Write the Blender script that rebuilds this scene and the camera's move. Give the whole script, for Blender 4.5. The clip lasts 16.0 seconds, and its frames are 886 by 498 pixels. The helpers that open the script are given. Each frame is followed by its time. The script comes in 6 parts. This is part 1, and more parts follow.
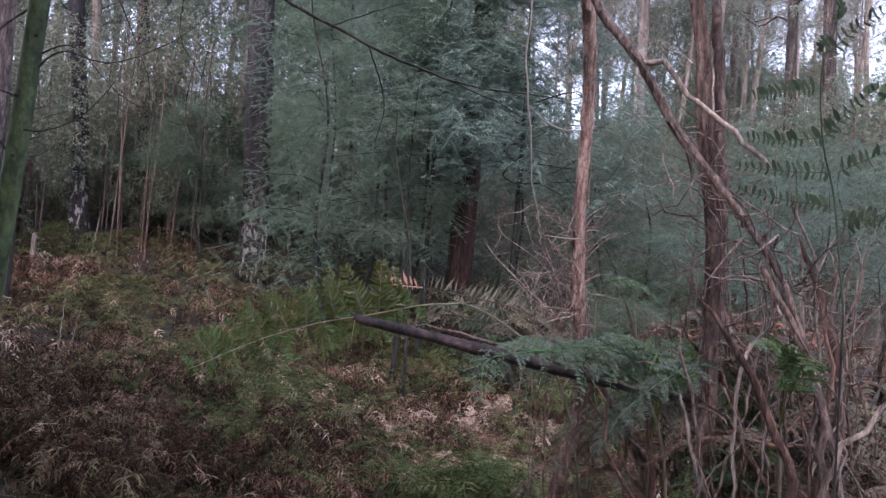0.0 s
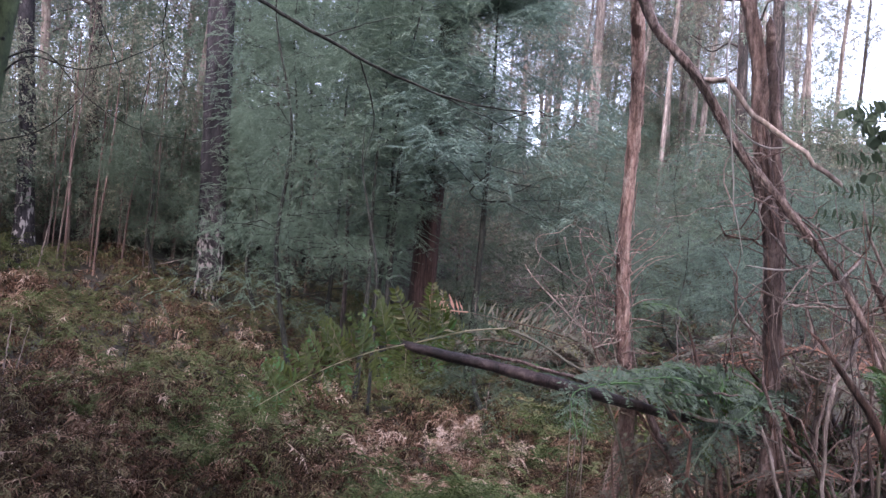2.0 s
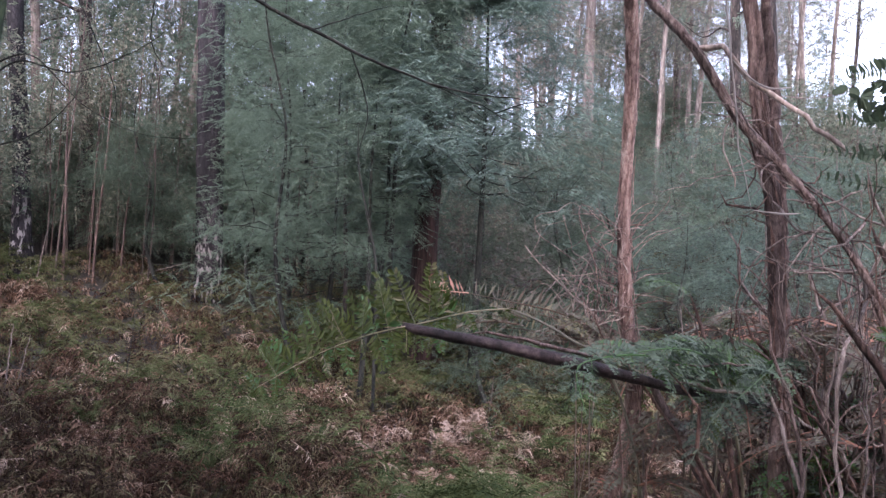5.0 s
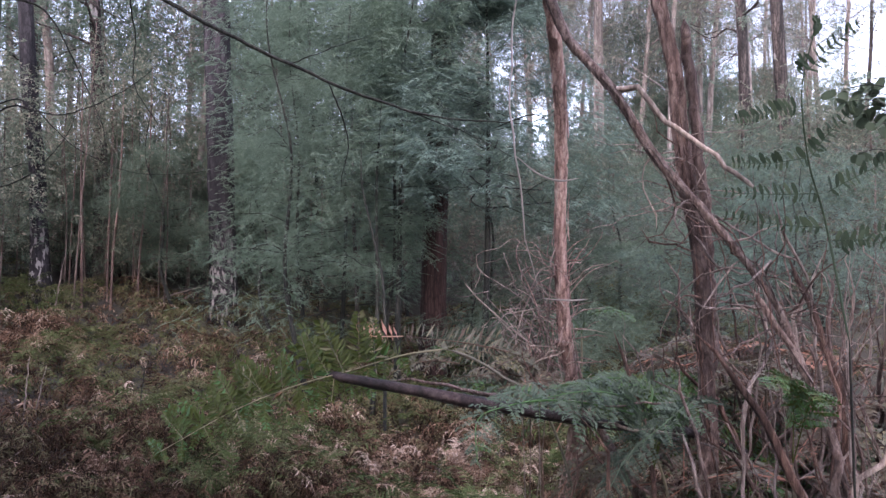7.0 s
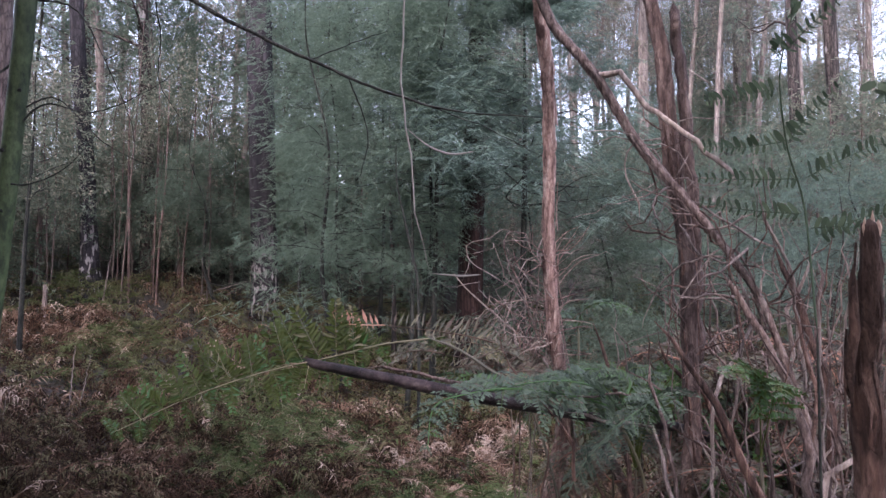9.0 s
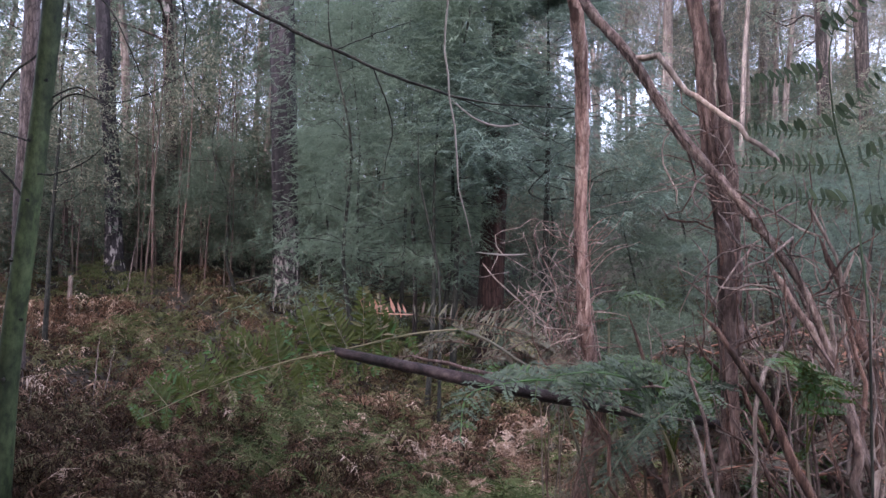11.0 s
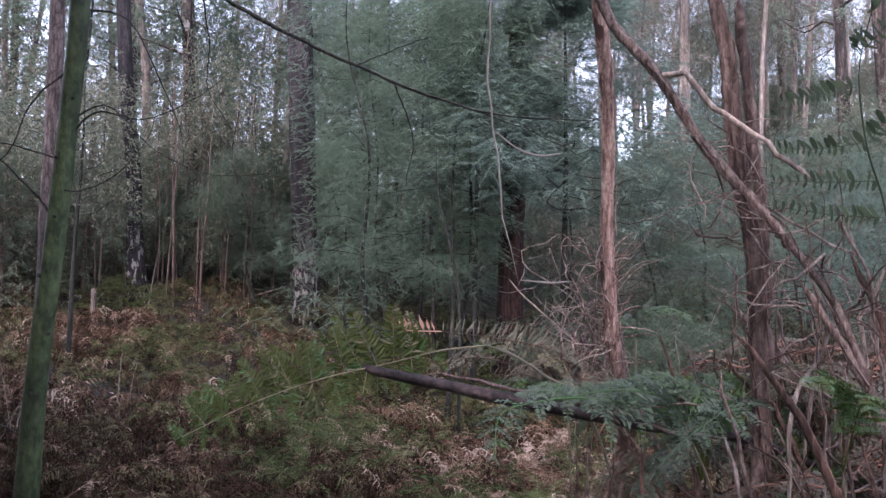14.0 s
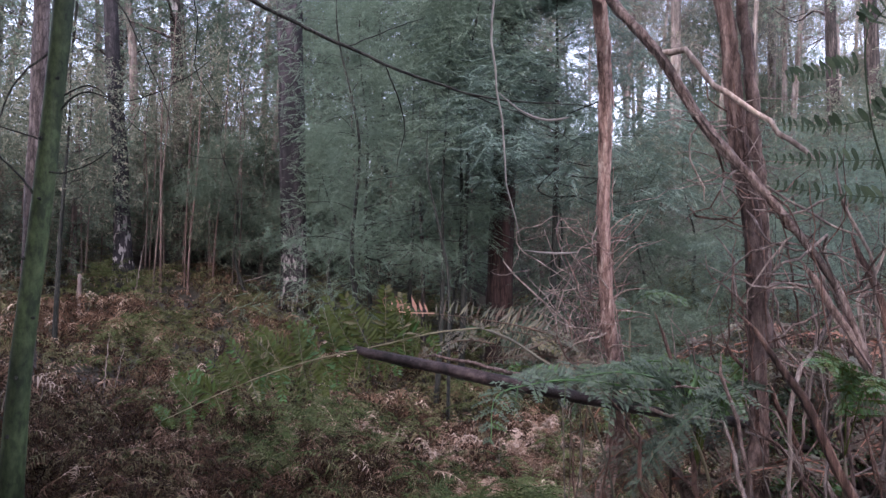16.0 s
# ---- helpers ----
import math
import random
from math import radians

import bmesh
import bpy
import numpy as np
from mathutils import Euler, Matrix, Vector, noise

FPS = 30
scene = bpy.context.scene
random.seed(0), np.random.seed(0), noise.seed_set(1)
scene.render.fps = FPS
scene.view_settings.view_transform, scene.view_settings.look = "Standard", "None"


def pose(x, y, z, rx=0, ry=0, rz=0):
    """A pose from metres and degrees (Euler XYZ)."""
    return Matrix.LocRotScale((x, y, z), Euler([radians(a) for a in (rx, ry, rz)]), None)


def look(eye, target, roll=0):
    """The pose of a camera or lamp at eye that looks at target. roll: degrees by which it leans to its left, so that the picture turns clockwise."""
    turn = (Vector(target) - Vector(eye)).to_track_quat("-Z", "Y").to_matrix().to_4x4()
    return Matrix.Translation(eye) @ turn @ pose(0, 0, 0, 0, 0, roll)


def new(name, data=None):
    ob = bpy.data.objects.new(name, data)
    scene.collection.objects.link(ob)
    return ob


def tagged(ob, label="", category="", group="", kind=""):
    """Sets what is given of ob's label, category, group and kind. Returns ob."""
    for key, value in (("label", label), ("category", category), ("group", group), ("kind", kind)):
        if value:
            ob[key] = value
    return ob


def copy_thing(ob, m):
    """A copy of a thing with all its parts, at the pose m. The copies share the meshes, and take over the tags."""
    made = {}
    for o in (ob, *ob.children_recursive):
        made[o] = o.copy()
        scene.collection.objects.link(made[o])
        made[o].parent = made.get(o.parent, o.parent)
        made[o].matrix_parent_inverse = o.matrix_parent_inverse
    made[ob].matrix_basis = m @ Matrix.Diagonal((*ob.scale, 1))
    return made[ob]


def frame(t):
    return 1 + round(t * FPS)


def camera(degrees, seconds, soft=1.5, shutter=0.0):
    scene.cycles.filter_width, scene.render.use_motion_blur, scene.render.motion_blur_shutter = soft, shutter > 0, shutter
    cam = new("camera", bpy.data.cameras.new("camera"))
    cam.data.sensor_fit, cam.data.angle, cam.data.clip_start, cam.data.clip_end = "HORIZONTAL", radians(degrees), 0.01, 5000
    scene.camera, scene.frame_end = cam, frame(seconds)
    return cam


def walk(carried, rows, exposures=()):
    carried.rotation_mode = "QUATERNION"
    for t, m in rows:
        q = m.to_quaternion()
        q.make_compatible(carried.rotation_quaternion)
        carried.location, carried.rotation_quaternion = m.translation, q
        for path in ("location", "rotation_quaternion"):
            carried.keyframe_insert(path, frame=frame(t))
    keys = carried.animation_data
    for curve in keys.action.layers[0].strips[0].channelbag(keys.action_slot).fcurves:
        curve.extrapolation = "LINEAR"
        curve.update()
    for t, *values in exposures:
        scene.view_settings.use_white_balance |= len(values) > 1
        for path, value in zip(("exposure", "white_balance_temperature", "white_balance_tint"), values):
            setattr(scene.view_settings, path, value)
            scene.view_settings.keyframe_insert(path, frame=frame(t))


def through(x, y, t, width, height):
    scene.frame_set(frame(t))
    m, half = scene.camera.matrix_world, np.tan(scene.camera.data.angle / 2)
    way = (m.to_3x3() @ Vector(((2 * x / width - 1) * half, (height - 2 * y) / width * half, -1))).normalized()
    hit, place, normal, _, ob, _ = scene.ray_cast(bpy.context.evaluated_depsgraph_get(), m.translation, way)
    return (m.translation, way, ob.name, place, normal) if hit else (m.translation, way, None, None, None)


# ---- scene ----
cam = camera(61.5, 16.0, soft=1.5)
PATH = [
    (0, (-0.124, -0.159, 1.516), (0.237, 4.828, 1.577), 3.90),
    (0.5, (-0.248, -0.028, 1.503), (0.246, 4.947, 1.579), 4.72),
    (1, (-0.404, -0.000, 1.524), (0.212, 4.960, 1.651), 5.13),
    (1.5, (-0.429, 0.020, 1.527), (0.242, 4.972, 1.695), 4.82),
    (2, (-0.425, 0.017, 1.513), (0.267, 4.965, 1.710), 4.31),
    (2.5, (-0.389, 0.008, 1.522), (0.313, 4.954, 1.727), 3.69),
    (3, (-0.345, 0.022, 1.518), (0.359, 4.968, 1.712), 3.27),
    (3.5, (-0.413, 0.027, 1.422), (0.289, 4.974, 1.608), 3.22),
    (6, (-0.413, 0.066, 1.513), (0.231, 5.021, 1.689), 1.05),
    (6.5, (-0.334, 0.018, 1.543), (0.262, 4.978, 1.742), 0.46),
    (7, (-0.139, -0.045, 1.578), (0.411, 4.919, 1.817), 0.02),
    (7.5, (0.064, -0.059, 1.580), (0.560, 4.909, 1.855), -0.35),
    (8, (0.076, -0.040, 1.587), (0.494, 4.935, 1.865), -0.20),
    (8.5, (0.063, -0.048, 1.565), (0.383, 4.935, 1.820), 0.10),
    (9, (0.067, -0.046, 1.547), (0.310, 4.943, 1.778), 0.39),
    (11.5, (0.036, 0.014, 1.527), (0.126, 5.010, 1.724), 0.84),
    (12, (0.039, 0.003, 1.532), (0.105, 4.999, 1.734), 0.72),
    (12.5, (0.012, -0.011, 1.538), (0.050, 4.984, 1.753), 0.67),
    (13, (0.003, -0.011, 1.538), (0.016, 4.984, 1.771), 0.66),
    (13.5, (-0.001, -0.009, 1.547), (-0.001, 4.985, 1.794), 0.59),
    (14, (0.004, -0.010, 1.549), (-0.001, 4.984, 1.811), 0.55),
    (14.5, (0.000, 0.000, 1.550), (-0.001, 4.993, 1.813), 0.50),
    (15, (0.000, 0.014, 1.548), (0.015, 5.008, 1.792), 0.49),
    (15.5, (0.002, 0.038, 1.535), (0.040, 5.034, 1.744), 0.56),
    (16, (-0.009, 0.040, 1.528), (0.059, 5.036, 1.710), 0.85),
]
walk(cam, [(t, look(eye, target, roll)) for t, eye, target, roll in PATH], exposures=[(0, 2.43, 6200, 27), (1.0, 2.64, 6200, 27), (3.0, 2.77, 6200, 27), (6.0, 2.69, 6200, 27), (9.0, 2.55, 6200, 27), (16.0, 2.53, 6200, 27)])

# ---- light: late, dull daylight under a bright thin overcast ----
world = bpy.data.worlds.new("dusk_sky")
scene.world = world
world.use_nodes = True
wn = world.node_tree.nodes
sky = wn.new("ShaderNodeTexSky")
sky.sky_type = "NISHITA"
sky.sun_disc = False
sky.sun_elevation = radians(48)
sky.sun_rotation = radians(200)
sky.dust_density = 2.0
sky.air_density = 1.2
wn["Background"].inputs["Strength"].default_value = 0.15
haze = wn.new("ShaderNodeHueSaturation")
haze.inputs["Saturation"].default_value = 0.65
world.node_tree.links.new(sky.outputs[0], haze.inputs["Color"])
world.node_tree.links.new(haze.outputs[0], wn["Background"].inputs["Color"])

sun_data = bpy.data.lights.new("sun", "SUN")
sun_data.energy = 0.5
sun_data.angle = radians(40)
sun_data.color = (1.0, 0.97, 0.94)
sun = new("sun", sun_data)
sun.matrix_world = look((0, 0, 0), (0.23, 0.63, -0.74))


# ---- materials ----
def base_mat(name):
    m = bpy.data.materials.new(name)
    m.use_nodes = True
    return m, m.node_tree.nodes, m.node_tree.links, m.node_tree.nodes["Principled BSDF"]


def ramp(nodes, stops):
    r = nodes.new("ShaderNodeValToRGB")
    while len(r.color_ramp.elements) < len(stops):
        r.color_ramp.elements.new(0.5)
    for e, (p, c) in zip(r.color_ramp.elements, stops):
        e.position, e.color = p, (*c, 1)
    return r


def bark(name, stops, patch=None, patch_from=0.6, stretch=0.12, scale=9.0, rough=0.9, relief=0.5, low=None, spot=0.25):
    """Fibrous bark: long streaks, blotches, and patches of another colour with their own outline."""
    m, n, l, b = base_mat(name)
    co = n.new("ShaderNodeTexCoord")
    mp = n.new("ShaderNodeMapping")
    mp.inputs["Scale"].default_value = (1, 1, stretch)
    l.new(co.outputs["Object"], mp.inputs["Vector"])
    streak = n.new("ShaderNodeTexNoise")
    streak.inputs["Scale"].default_value, streak.inputs["Detail"].default_value = scale, 8
    streak.inputs["Roughness"].default_value = 0.7
    l.new(mp.outputs[0], streak.inputs["Vector"])
    r = ramp(n, [(0.5 + (p - 0.5) * 0.5, c) for p, c in stops])
    l.new(streak.outputs[0], r.inputs[0])
    colour = r.outputs[0]
    blot = n.new("ShaderNodeTexNoise")
    blot.inputs["Scale"].default_value, blot.inputs["Detail"].default_value = scale * 0.14, 5
    l.new(mp.outputs[0], blot.inputs["Vector"])
    br = ramp(n, [(0.38, (0.5, 0.5, 0.5)), (0.62, (1.3, 1.25, 1.2))])
    l.new(blot.outputs[0], br.inputs[0])
    mul = n.new("ShaderNodeMixRGB")
    mul.blend_type, mul.inputs[0].default_value = "MULTIPLY", 1
    l.new(colour, mul.inputs[1])
    l.new(br.outputs[0], mul.inputs[2])
    colour = mul.outputs[0]
    flake = n.new("ShaderNodeTexVoronoi")
    flake.feature = "DISTANCE_TO_EDGE"
    flake.inputs["Scale"].default_value = scale * 0.9
    warp = n.new("ShaderNodeMapping")
    warp.inputs["Scale"].default_value = (1, 1, min(0.4, stretch * 3))
    noisy = n.new("ShaderNodeMixRGB")
    noisy.inputs[0].default_value = 0.06
    l.new(co.outputs["Object"], noisy.inputs[1])
    l.new(streak.outputs["Color"], noisy.inputs[2])
    l.new(noisy.outputs[0], warp.inputs["Vector"])
    l.new(warp.outputs[0], flake.inputs["Vector"])
    fr = ramp(n, [(0.0, (0.42, 0.4, 0.4)), (0.12, (1, 1, 1)), (0.5, (1.15, 1.12, 1.1))])
    l.new(flake.outputs["Distance"], fr.inputs[0])
    mul2 = n.new("ShaderNodeMixRGB")
    mul2.blend_type, mul2.inputs[0].default_value = "MULTIPLY", min(1.0, relief * 1.1)
    l.new(colour, mul2.inputs[1])
    l.new(fr.outputs[0], mul2.inputs[2])
    colour = mul2.outputs[0]
    if patch:
        pn = n.new("ShaderNodeTexNoise")
        pn.inputs["Scale"].default_value, pn.inputs["Detail"].default_value = scale * spot, 6
        mp2 = n.new("ShaderNodeMapping")
        mp2.inputs["Scale"].default_value = (1, 1, 0.35)
        l.new(co.outputs["Object"], mp2.inputs["Vector"])
        l.new(mp2.outputs[0], pn.inputs["Vector"])
        pr = ramp(n, [(patch_from, (0, 0, 0)), (patch_from + 0.04, (1, 1, 1))])
        l.new(pn.outputs[0], pr.inputs[0])
        mask = pr.outputs[0]
        if low:
            sep = n.new("ShaderNodeSeparateXYZ")
            l.new(co.outputs["Object"], sep.inputs[0])
            mr = n.new("ShaderNodeMapRange")
            mr.inputs[1].default_value, mr.inputs[2].default_value = low[0], low[1]
            mr.inputs[3].default_value, mr.inputs[4].default_value = 1, 0
            l.new(sep.outputs[2], mr.inputs[0])
            mm = n.new("ShaderNodeMath")
            mm.operation = "MULTIPLY"
            l.new(mask, mm.inputs[0])
            l.new(mr.outputs[0], mm.inputs[1])
            mask = mm.outputs[0]
        mx = n.new("ShaderNodeMixRGB")
        l.new(mask, mx.inputs[0])
        l.new(colour, mx.inputs[1])
        mx.inputs[2].default_value = (*patch, 1)
        colour = mx.outputs[0]
    l.new(colour, b.inputs["Base Color"])
    b.inputs["Roughness"].default_value = rough
    b.inputs["Specular IOR Level"].default_value = 0.25
    bump = n.new("ShaderNodeBump")
    bump.inputs["Strength"].default_value, bump.inputs["Distance"].default_value = relief, 0.02
    high = n.new("ShaderNodeMath")
    high.operation = "MULTIPLY_ADD"
    high.inputs[1].default_value = 0.8
    l.new(flake.outputs["Distance"], high.inputs[0])
    l.new(streak.outputs[0], high.inputs[2])
    l.new(high.outputs[0], bump.inputs["Height"])
    l.new(bump.outputs[0], b.inputs["Normal"])
    return m


def leaf_mat(name, stops, by="island", rough=0.7, through=0.45, spec=0.15):
    """Leaves: each differs a little; light comes through them."""
    m, n, l, b = base_mat(name)
    r = ramp(n, stops)
    if by == "island":
        g = n.new("ShaderNodeNewGeometry")
        l.new(g.outputs["Random Per Island"], r.inputs[0])
        value = r.outputs[0]
    else:
        a = n.new("ShaderNodeAttribute")
        a.attribute_name = "tint"
        g = n.new("ShaderNodeNewGeometry")
        mr = n.new("ShaderNodeMath")
        mr.operation = "MULTIPLY_ADD"
        mr.inputs[1].default_value, mr.inputs[2].default_value = 0.16, -0.08
        l.new(g.outputs["Random Per Island"], mr.inputs[0])
        ad = n.new("ShaderNodeMath")
        l.new(a.outputs["Fac"], ad.inputs[0])
        l.new(mr.outputs[0], ad.inputs[1])
        l.new(ad.outputs[0], r.inputs[0])
        value = r.outputs[0]
    l.new(value, b.inputs["Base Color"])
    b.inputs["Roughness"].default_value = rough
    b.inputs["Specular IOR Level"].default_value = spec
    tr = n.new("ShaderNodeBsdfTranslucent")
    l.new(value, tr.inputs["Color"])
    mix = n.new("ShaderNodeMixShader")
    mix.inputs[0].default_value = through
    l.new(b.outputs[0], mix.inputs[1])
    l.new(tr.outputs[0], mix.inputs[2])
    l.new(mix.outputs[0], n["Material Output"].inputs["Surface"])
    return m


BARK_DARK = bark("stringybark", [(0.3, (0.024, 0.02, 0.019)), (0.55, (0.062, 0.049, 0.045)), (0.75, (0.12, 0.097, 0.088))], patch=(0.26, 0.23, 0.215), patch_from=0.66, stretch=0.1, scale=14, relief=0.8)
BARK_BURNT = bark("burnt_bark", [(0.3, (0.012, 0.0105, 0.0125)), (0.6, (0.028, 0.0245, 0.028)), (0.8, (0.052, 0.046, 0.051))], patch=(0.25, 0.225, 0.215), patch_from=0.55, scale=14, relief=0.8, low=(1.0, 2.8), spot=0.8)
BARK_RED = bark("red_stringybark", [(0.25, (0.017, 0.009, 0.0085)), (0.5, (0.04, 0.021, 0.019)), (0.78, (0.07, 0.043, 0.038))], stretch=0.07, scale=16, relief=0.7)
BARK_PINK = bark("peeling_pink_bark", [(0.22, (0.11, 0.069, 0.06)), (0.42, (0.24, 0.155, 0.137)), (0.6, (0.35, 0.24, 0.215)), (0.8, (0.48, 0.38, 0.34))], patch=(0.08, 0.046, 0.04), patch_from=0.62, stretch=0.16, scale=60, relief=0.65)
BARK_LIMB = bark("dry_limb_bark", [(0.25, (0.07, 0.046, 0.04)), (0.5, (0.172, 0.122, 0.11)), (0.75, (0.31, 0.245, 0.222))], stretch=0.2, scale=55, relief=0.65)
BARK_GREY = bark("grey_dead_wood", [(0.25, (0.09, 0.07, 0.064)), (0.5, (0.19, 0.15, 0.137)), (0.75, (0.32, 0.27, 0.25))], stretch=0.08, scale=70, relief=0.5)
BARK_STEM = bark("brown_dead_stem", [(0.25, (0.042, 0.023, 0.019)), (0.5, (0.108, 0.062, 0.05)), (0.75, (0.2, 0.128, 0.105))], stretch=0.08, scale=60, relief=0.7)
BARK_GREEN = bark("green_wattle_bark", [(0.3, (0.017, 0.024, 0.011)), (0.5, (0.036, 0.054, 0.022)), (0.75, (0.06, 0.08, 0.036))], patch=(0.075, 0.085, 0.055), patch_from=0.64, stretch=0.5, scale=14, relief=0.22, rough=0.65)
BARK_GUM = bark("flaking_grey_bark", [(0.3, (0.05, 0.038, 0.037)), (0.55, (0.11, 0.085, 0.082)), (0.75, (0.19, 0.155, 0.148))], patch=(0.06, 0.045, 0.042), patch_from=0.6, stretch=0.2, scale=18, relief=0.8)
BARK_BLEACHED = bark("bleached_twig", [(0.25, (0.16, 0.12, 0.105)), (0.5, (0.27, 0.215, 0.19)), (0.75, (0.42, 0.35, 0.315))], stretch=0.2, scale=60, relief=0.3)
BARK_TWIG = bark("dark_twig", [(0.3, (0.013, 0.014, 0.012)), (0.6, (0.034, 0.034, 0.029)), (0.8, (0.06, 0.058, 0.048))], stretch=0.2, scale=60, relief=0.3)
BARK_PALE = bark("pale_gum_bark", [(0.25, (0.095, 0.076, 0.068)), (0.5, (0.18, 0.15, 0.137)), (0.75, (0.31, 0.27, 0.25))], patch=(0.11, 0.088, 0.08), patch_from=0.6, stretch=0.12, scale=8, relief=0.5)
BARK_THIN = bark("sapling_bark", [(0.25, (0.045, 0.034, 0.03)), (0.5, (0.1, 0.074, 0.065)), (0.75, (0.18, 0.14, 0.125))], stretch=0.1, scale=20, relief=0.4)
BARK_ROSY = bark("rosy_sapling_bark", [(0.25, (0.06, 0.038, 0.034)), (0.5, (0.125, 0.083, 0.075)), (0.75, (0.2, 0.145, 0.13))], stretch=0.12, scale=24, relief=0.4)
BARK_NEAR = bark("dark_fibrous_bark", [(0.25, (0.058, 0.037, 0.033)), (0.5, (0.135, 0.092, 0.083)), (0.75, (0.235, 0.175, 0.158))], patch=(0.06, 0.039, 0.035), patch_from=0.62, stretch=0.2, scale=45, relief=0.65)
LOG_WOOD = bark("weathered_log", [(0.25, (0.016, 0.011, 0.012)), (0.5, (0.04, 0.027, 0.028)), (0.75, (0.085, 0.062, 0.062))], patch=(0.018, 0.012, 0.012), patch_from=0.62, stretch=1.0, scale=24, relief=0.5, rough=0.7)
SPLINTER = bark("split_timber", [(0.3, (0.18, 0.12, 0.095)), (0.55, (0.3, 0.215, 0.175)), (0.75, (0.4, 0.31, 0.26))], stretch=0.2, scale=40, relief=0.5)

LEAF_WATTLE = leaf_mat("wattle_leaf", [(0, (0.112, 0.152, 0.113)), (0.5, (0.15, 0.202, 0.147)), (1, (0.198, 0.255, 0.187))], through=0.5)
# wattle green darkened to stand in for backlit crowns and the shaded lower slope
LEAF_DIMMED = leaf_mat("dimmed_wattle_leaf", [(0, (0.08, 0.115, 0.094)), (0.5, (0.112, 0.158, 0.128)), (1, (0.16, 0.212, 0.17))], through=0.45)
LEAF_LIGHT = leaf_mat("light_wattle_leaf", [(0, (0.072, 0.1, 0.07)), (0.5, (0.102, 0.136, 0.096)), (1, (0.145, 0.18, 0.132))], through=0.5)
LEAF_OLIVE = leaf_mat("olive_shrub_leaf", [(0, (0.065, 0.078, 0.055)), (0.5, (0.13, 0.148, 0.105)), (0.85, (0.205, 0.205, 0.15)), (1, (0.3, 0.27, 0.2))])
# gum and dry leaf colours greyed and lightened in place of distant haze
LEAF_GUM = leaf_mat("gum_leaf", [(0, (0.08, 0.09, 0.075)), (0.5, (0.15, 0.162, 0.135)), (0.85, (0.23, 0.225, 0.18)), (1, (0.34, 0.3, 0.235))])
LEAF_DRY = leaf_mat("dry_scrub_leaf", [(0, (0.1, 0.085, 0.065)), (0.5, (0.19, 0.165, 0.13)), (0.8, (0.17, 0.175, 0.125)), (1, (0.34, 0.29, 0.23))])
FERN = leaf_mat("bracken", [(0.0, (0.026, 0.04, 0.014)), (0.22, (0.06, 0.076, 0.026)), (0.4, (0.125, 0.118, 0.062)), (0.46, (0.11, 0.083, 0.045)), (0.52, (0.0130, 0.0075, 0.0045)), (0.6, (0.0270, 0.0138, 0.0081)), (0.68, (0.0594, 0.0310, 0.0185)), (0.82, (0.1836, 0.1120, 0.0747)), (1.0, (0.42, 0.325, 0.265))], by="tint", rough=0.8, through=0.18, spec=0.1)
FERN_NEAR = leaf_mat("fresh_frond", [(0.0, (0.02, 0.032, 0.02)), (0.16, (0.08, 0.11, 0.074)), (0.22, (0.09, 0.122, 0.08)), (0.3, (0.06, 0.13, 0.04)), (0.345, (0.046, 0.062, 0.01)), (0.49, (0.056, 0.068, 0.012)), (0.55, (0.22, 0.185, 0.115)), (0.6, (0.12, 0.122, 0.088)), (0.66, (0.14, 0.122, 0.09)), (0.7, (0.085, 0.062, 0.044)), (0.79, (0.1, 0.068, 0.047)), (0.86, (0.34, 0.155, 0.105)), (1.0, (0.5, 0.29, 0.2))], by="tint", rough=0.6, through=0.3, spec=0.3)
LITTER = leaf_mat("leaf_litter", [(0, (0.03, 0.02, 0.015)), (0.45, (0.08, 0.052, 0.037)), (0.8, (0.18, 0.125, 0.092)), (1, (0.42, 0.33, 0.265))], rough=0.8, through=0.1)
# frond green darkened so the tall fern reads as seen against the light
FERN_BACKLIT = leaf_mat("backlit_frond", [(0, (0.022, 0.034, 0.02)), (0.5, (0.032, 0.047, 0.028)), (1, (0.045, 0.062, 0.035))], rough=0.75, through=0.25, spec=0.1)
STRAW = leaf_mat("dry_straw", [(0, (0.24, 0.215, 0.195)), (1, (0.32, 0.285, 0.26))], rough=0.7, through=0.35)
BROADLEAF = leaf_mat("broad_gum_leaf", [(0, (0.025, 0.038, 0.025)), (0.6, (0.05, 0.068, 0.042)), (1, (0.09, 0.1, 0.06))], through=0.2)


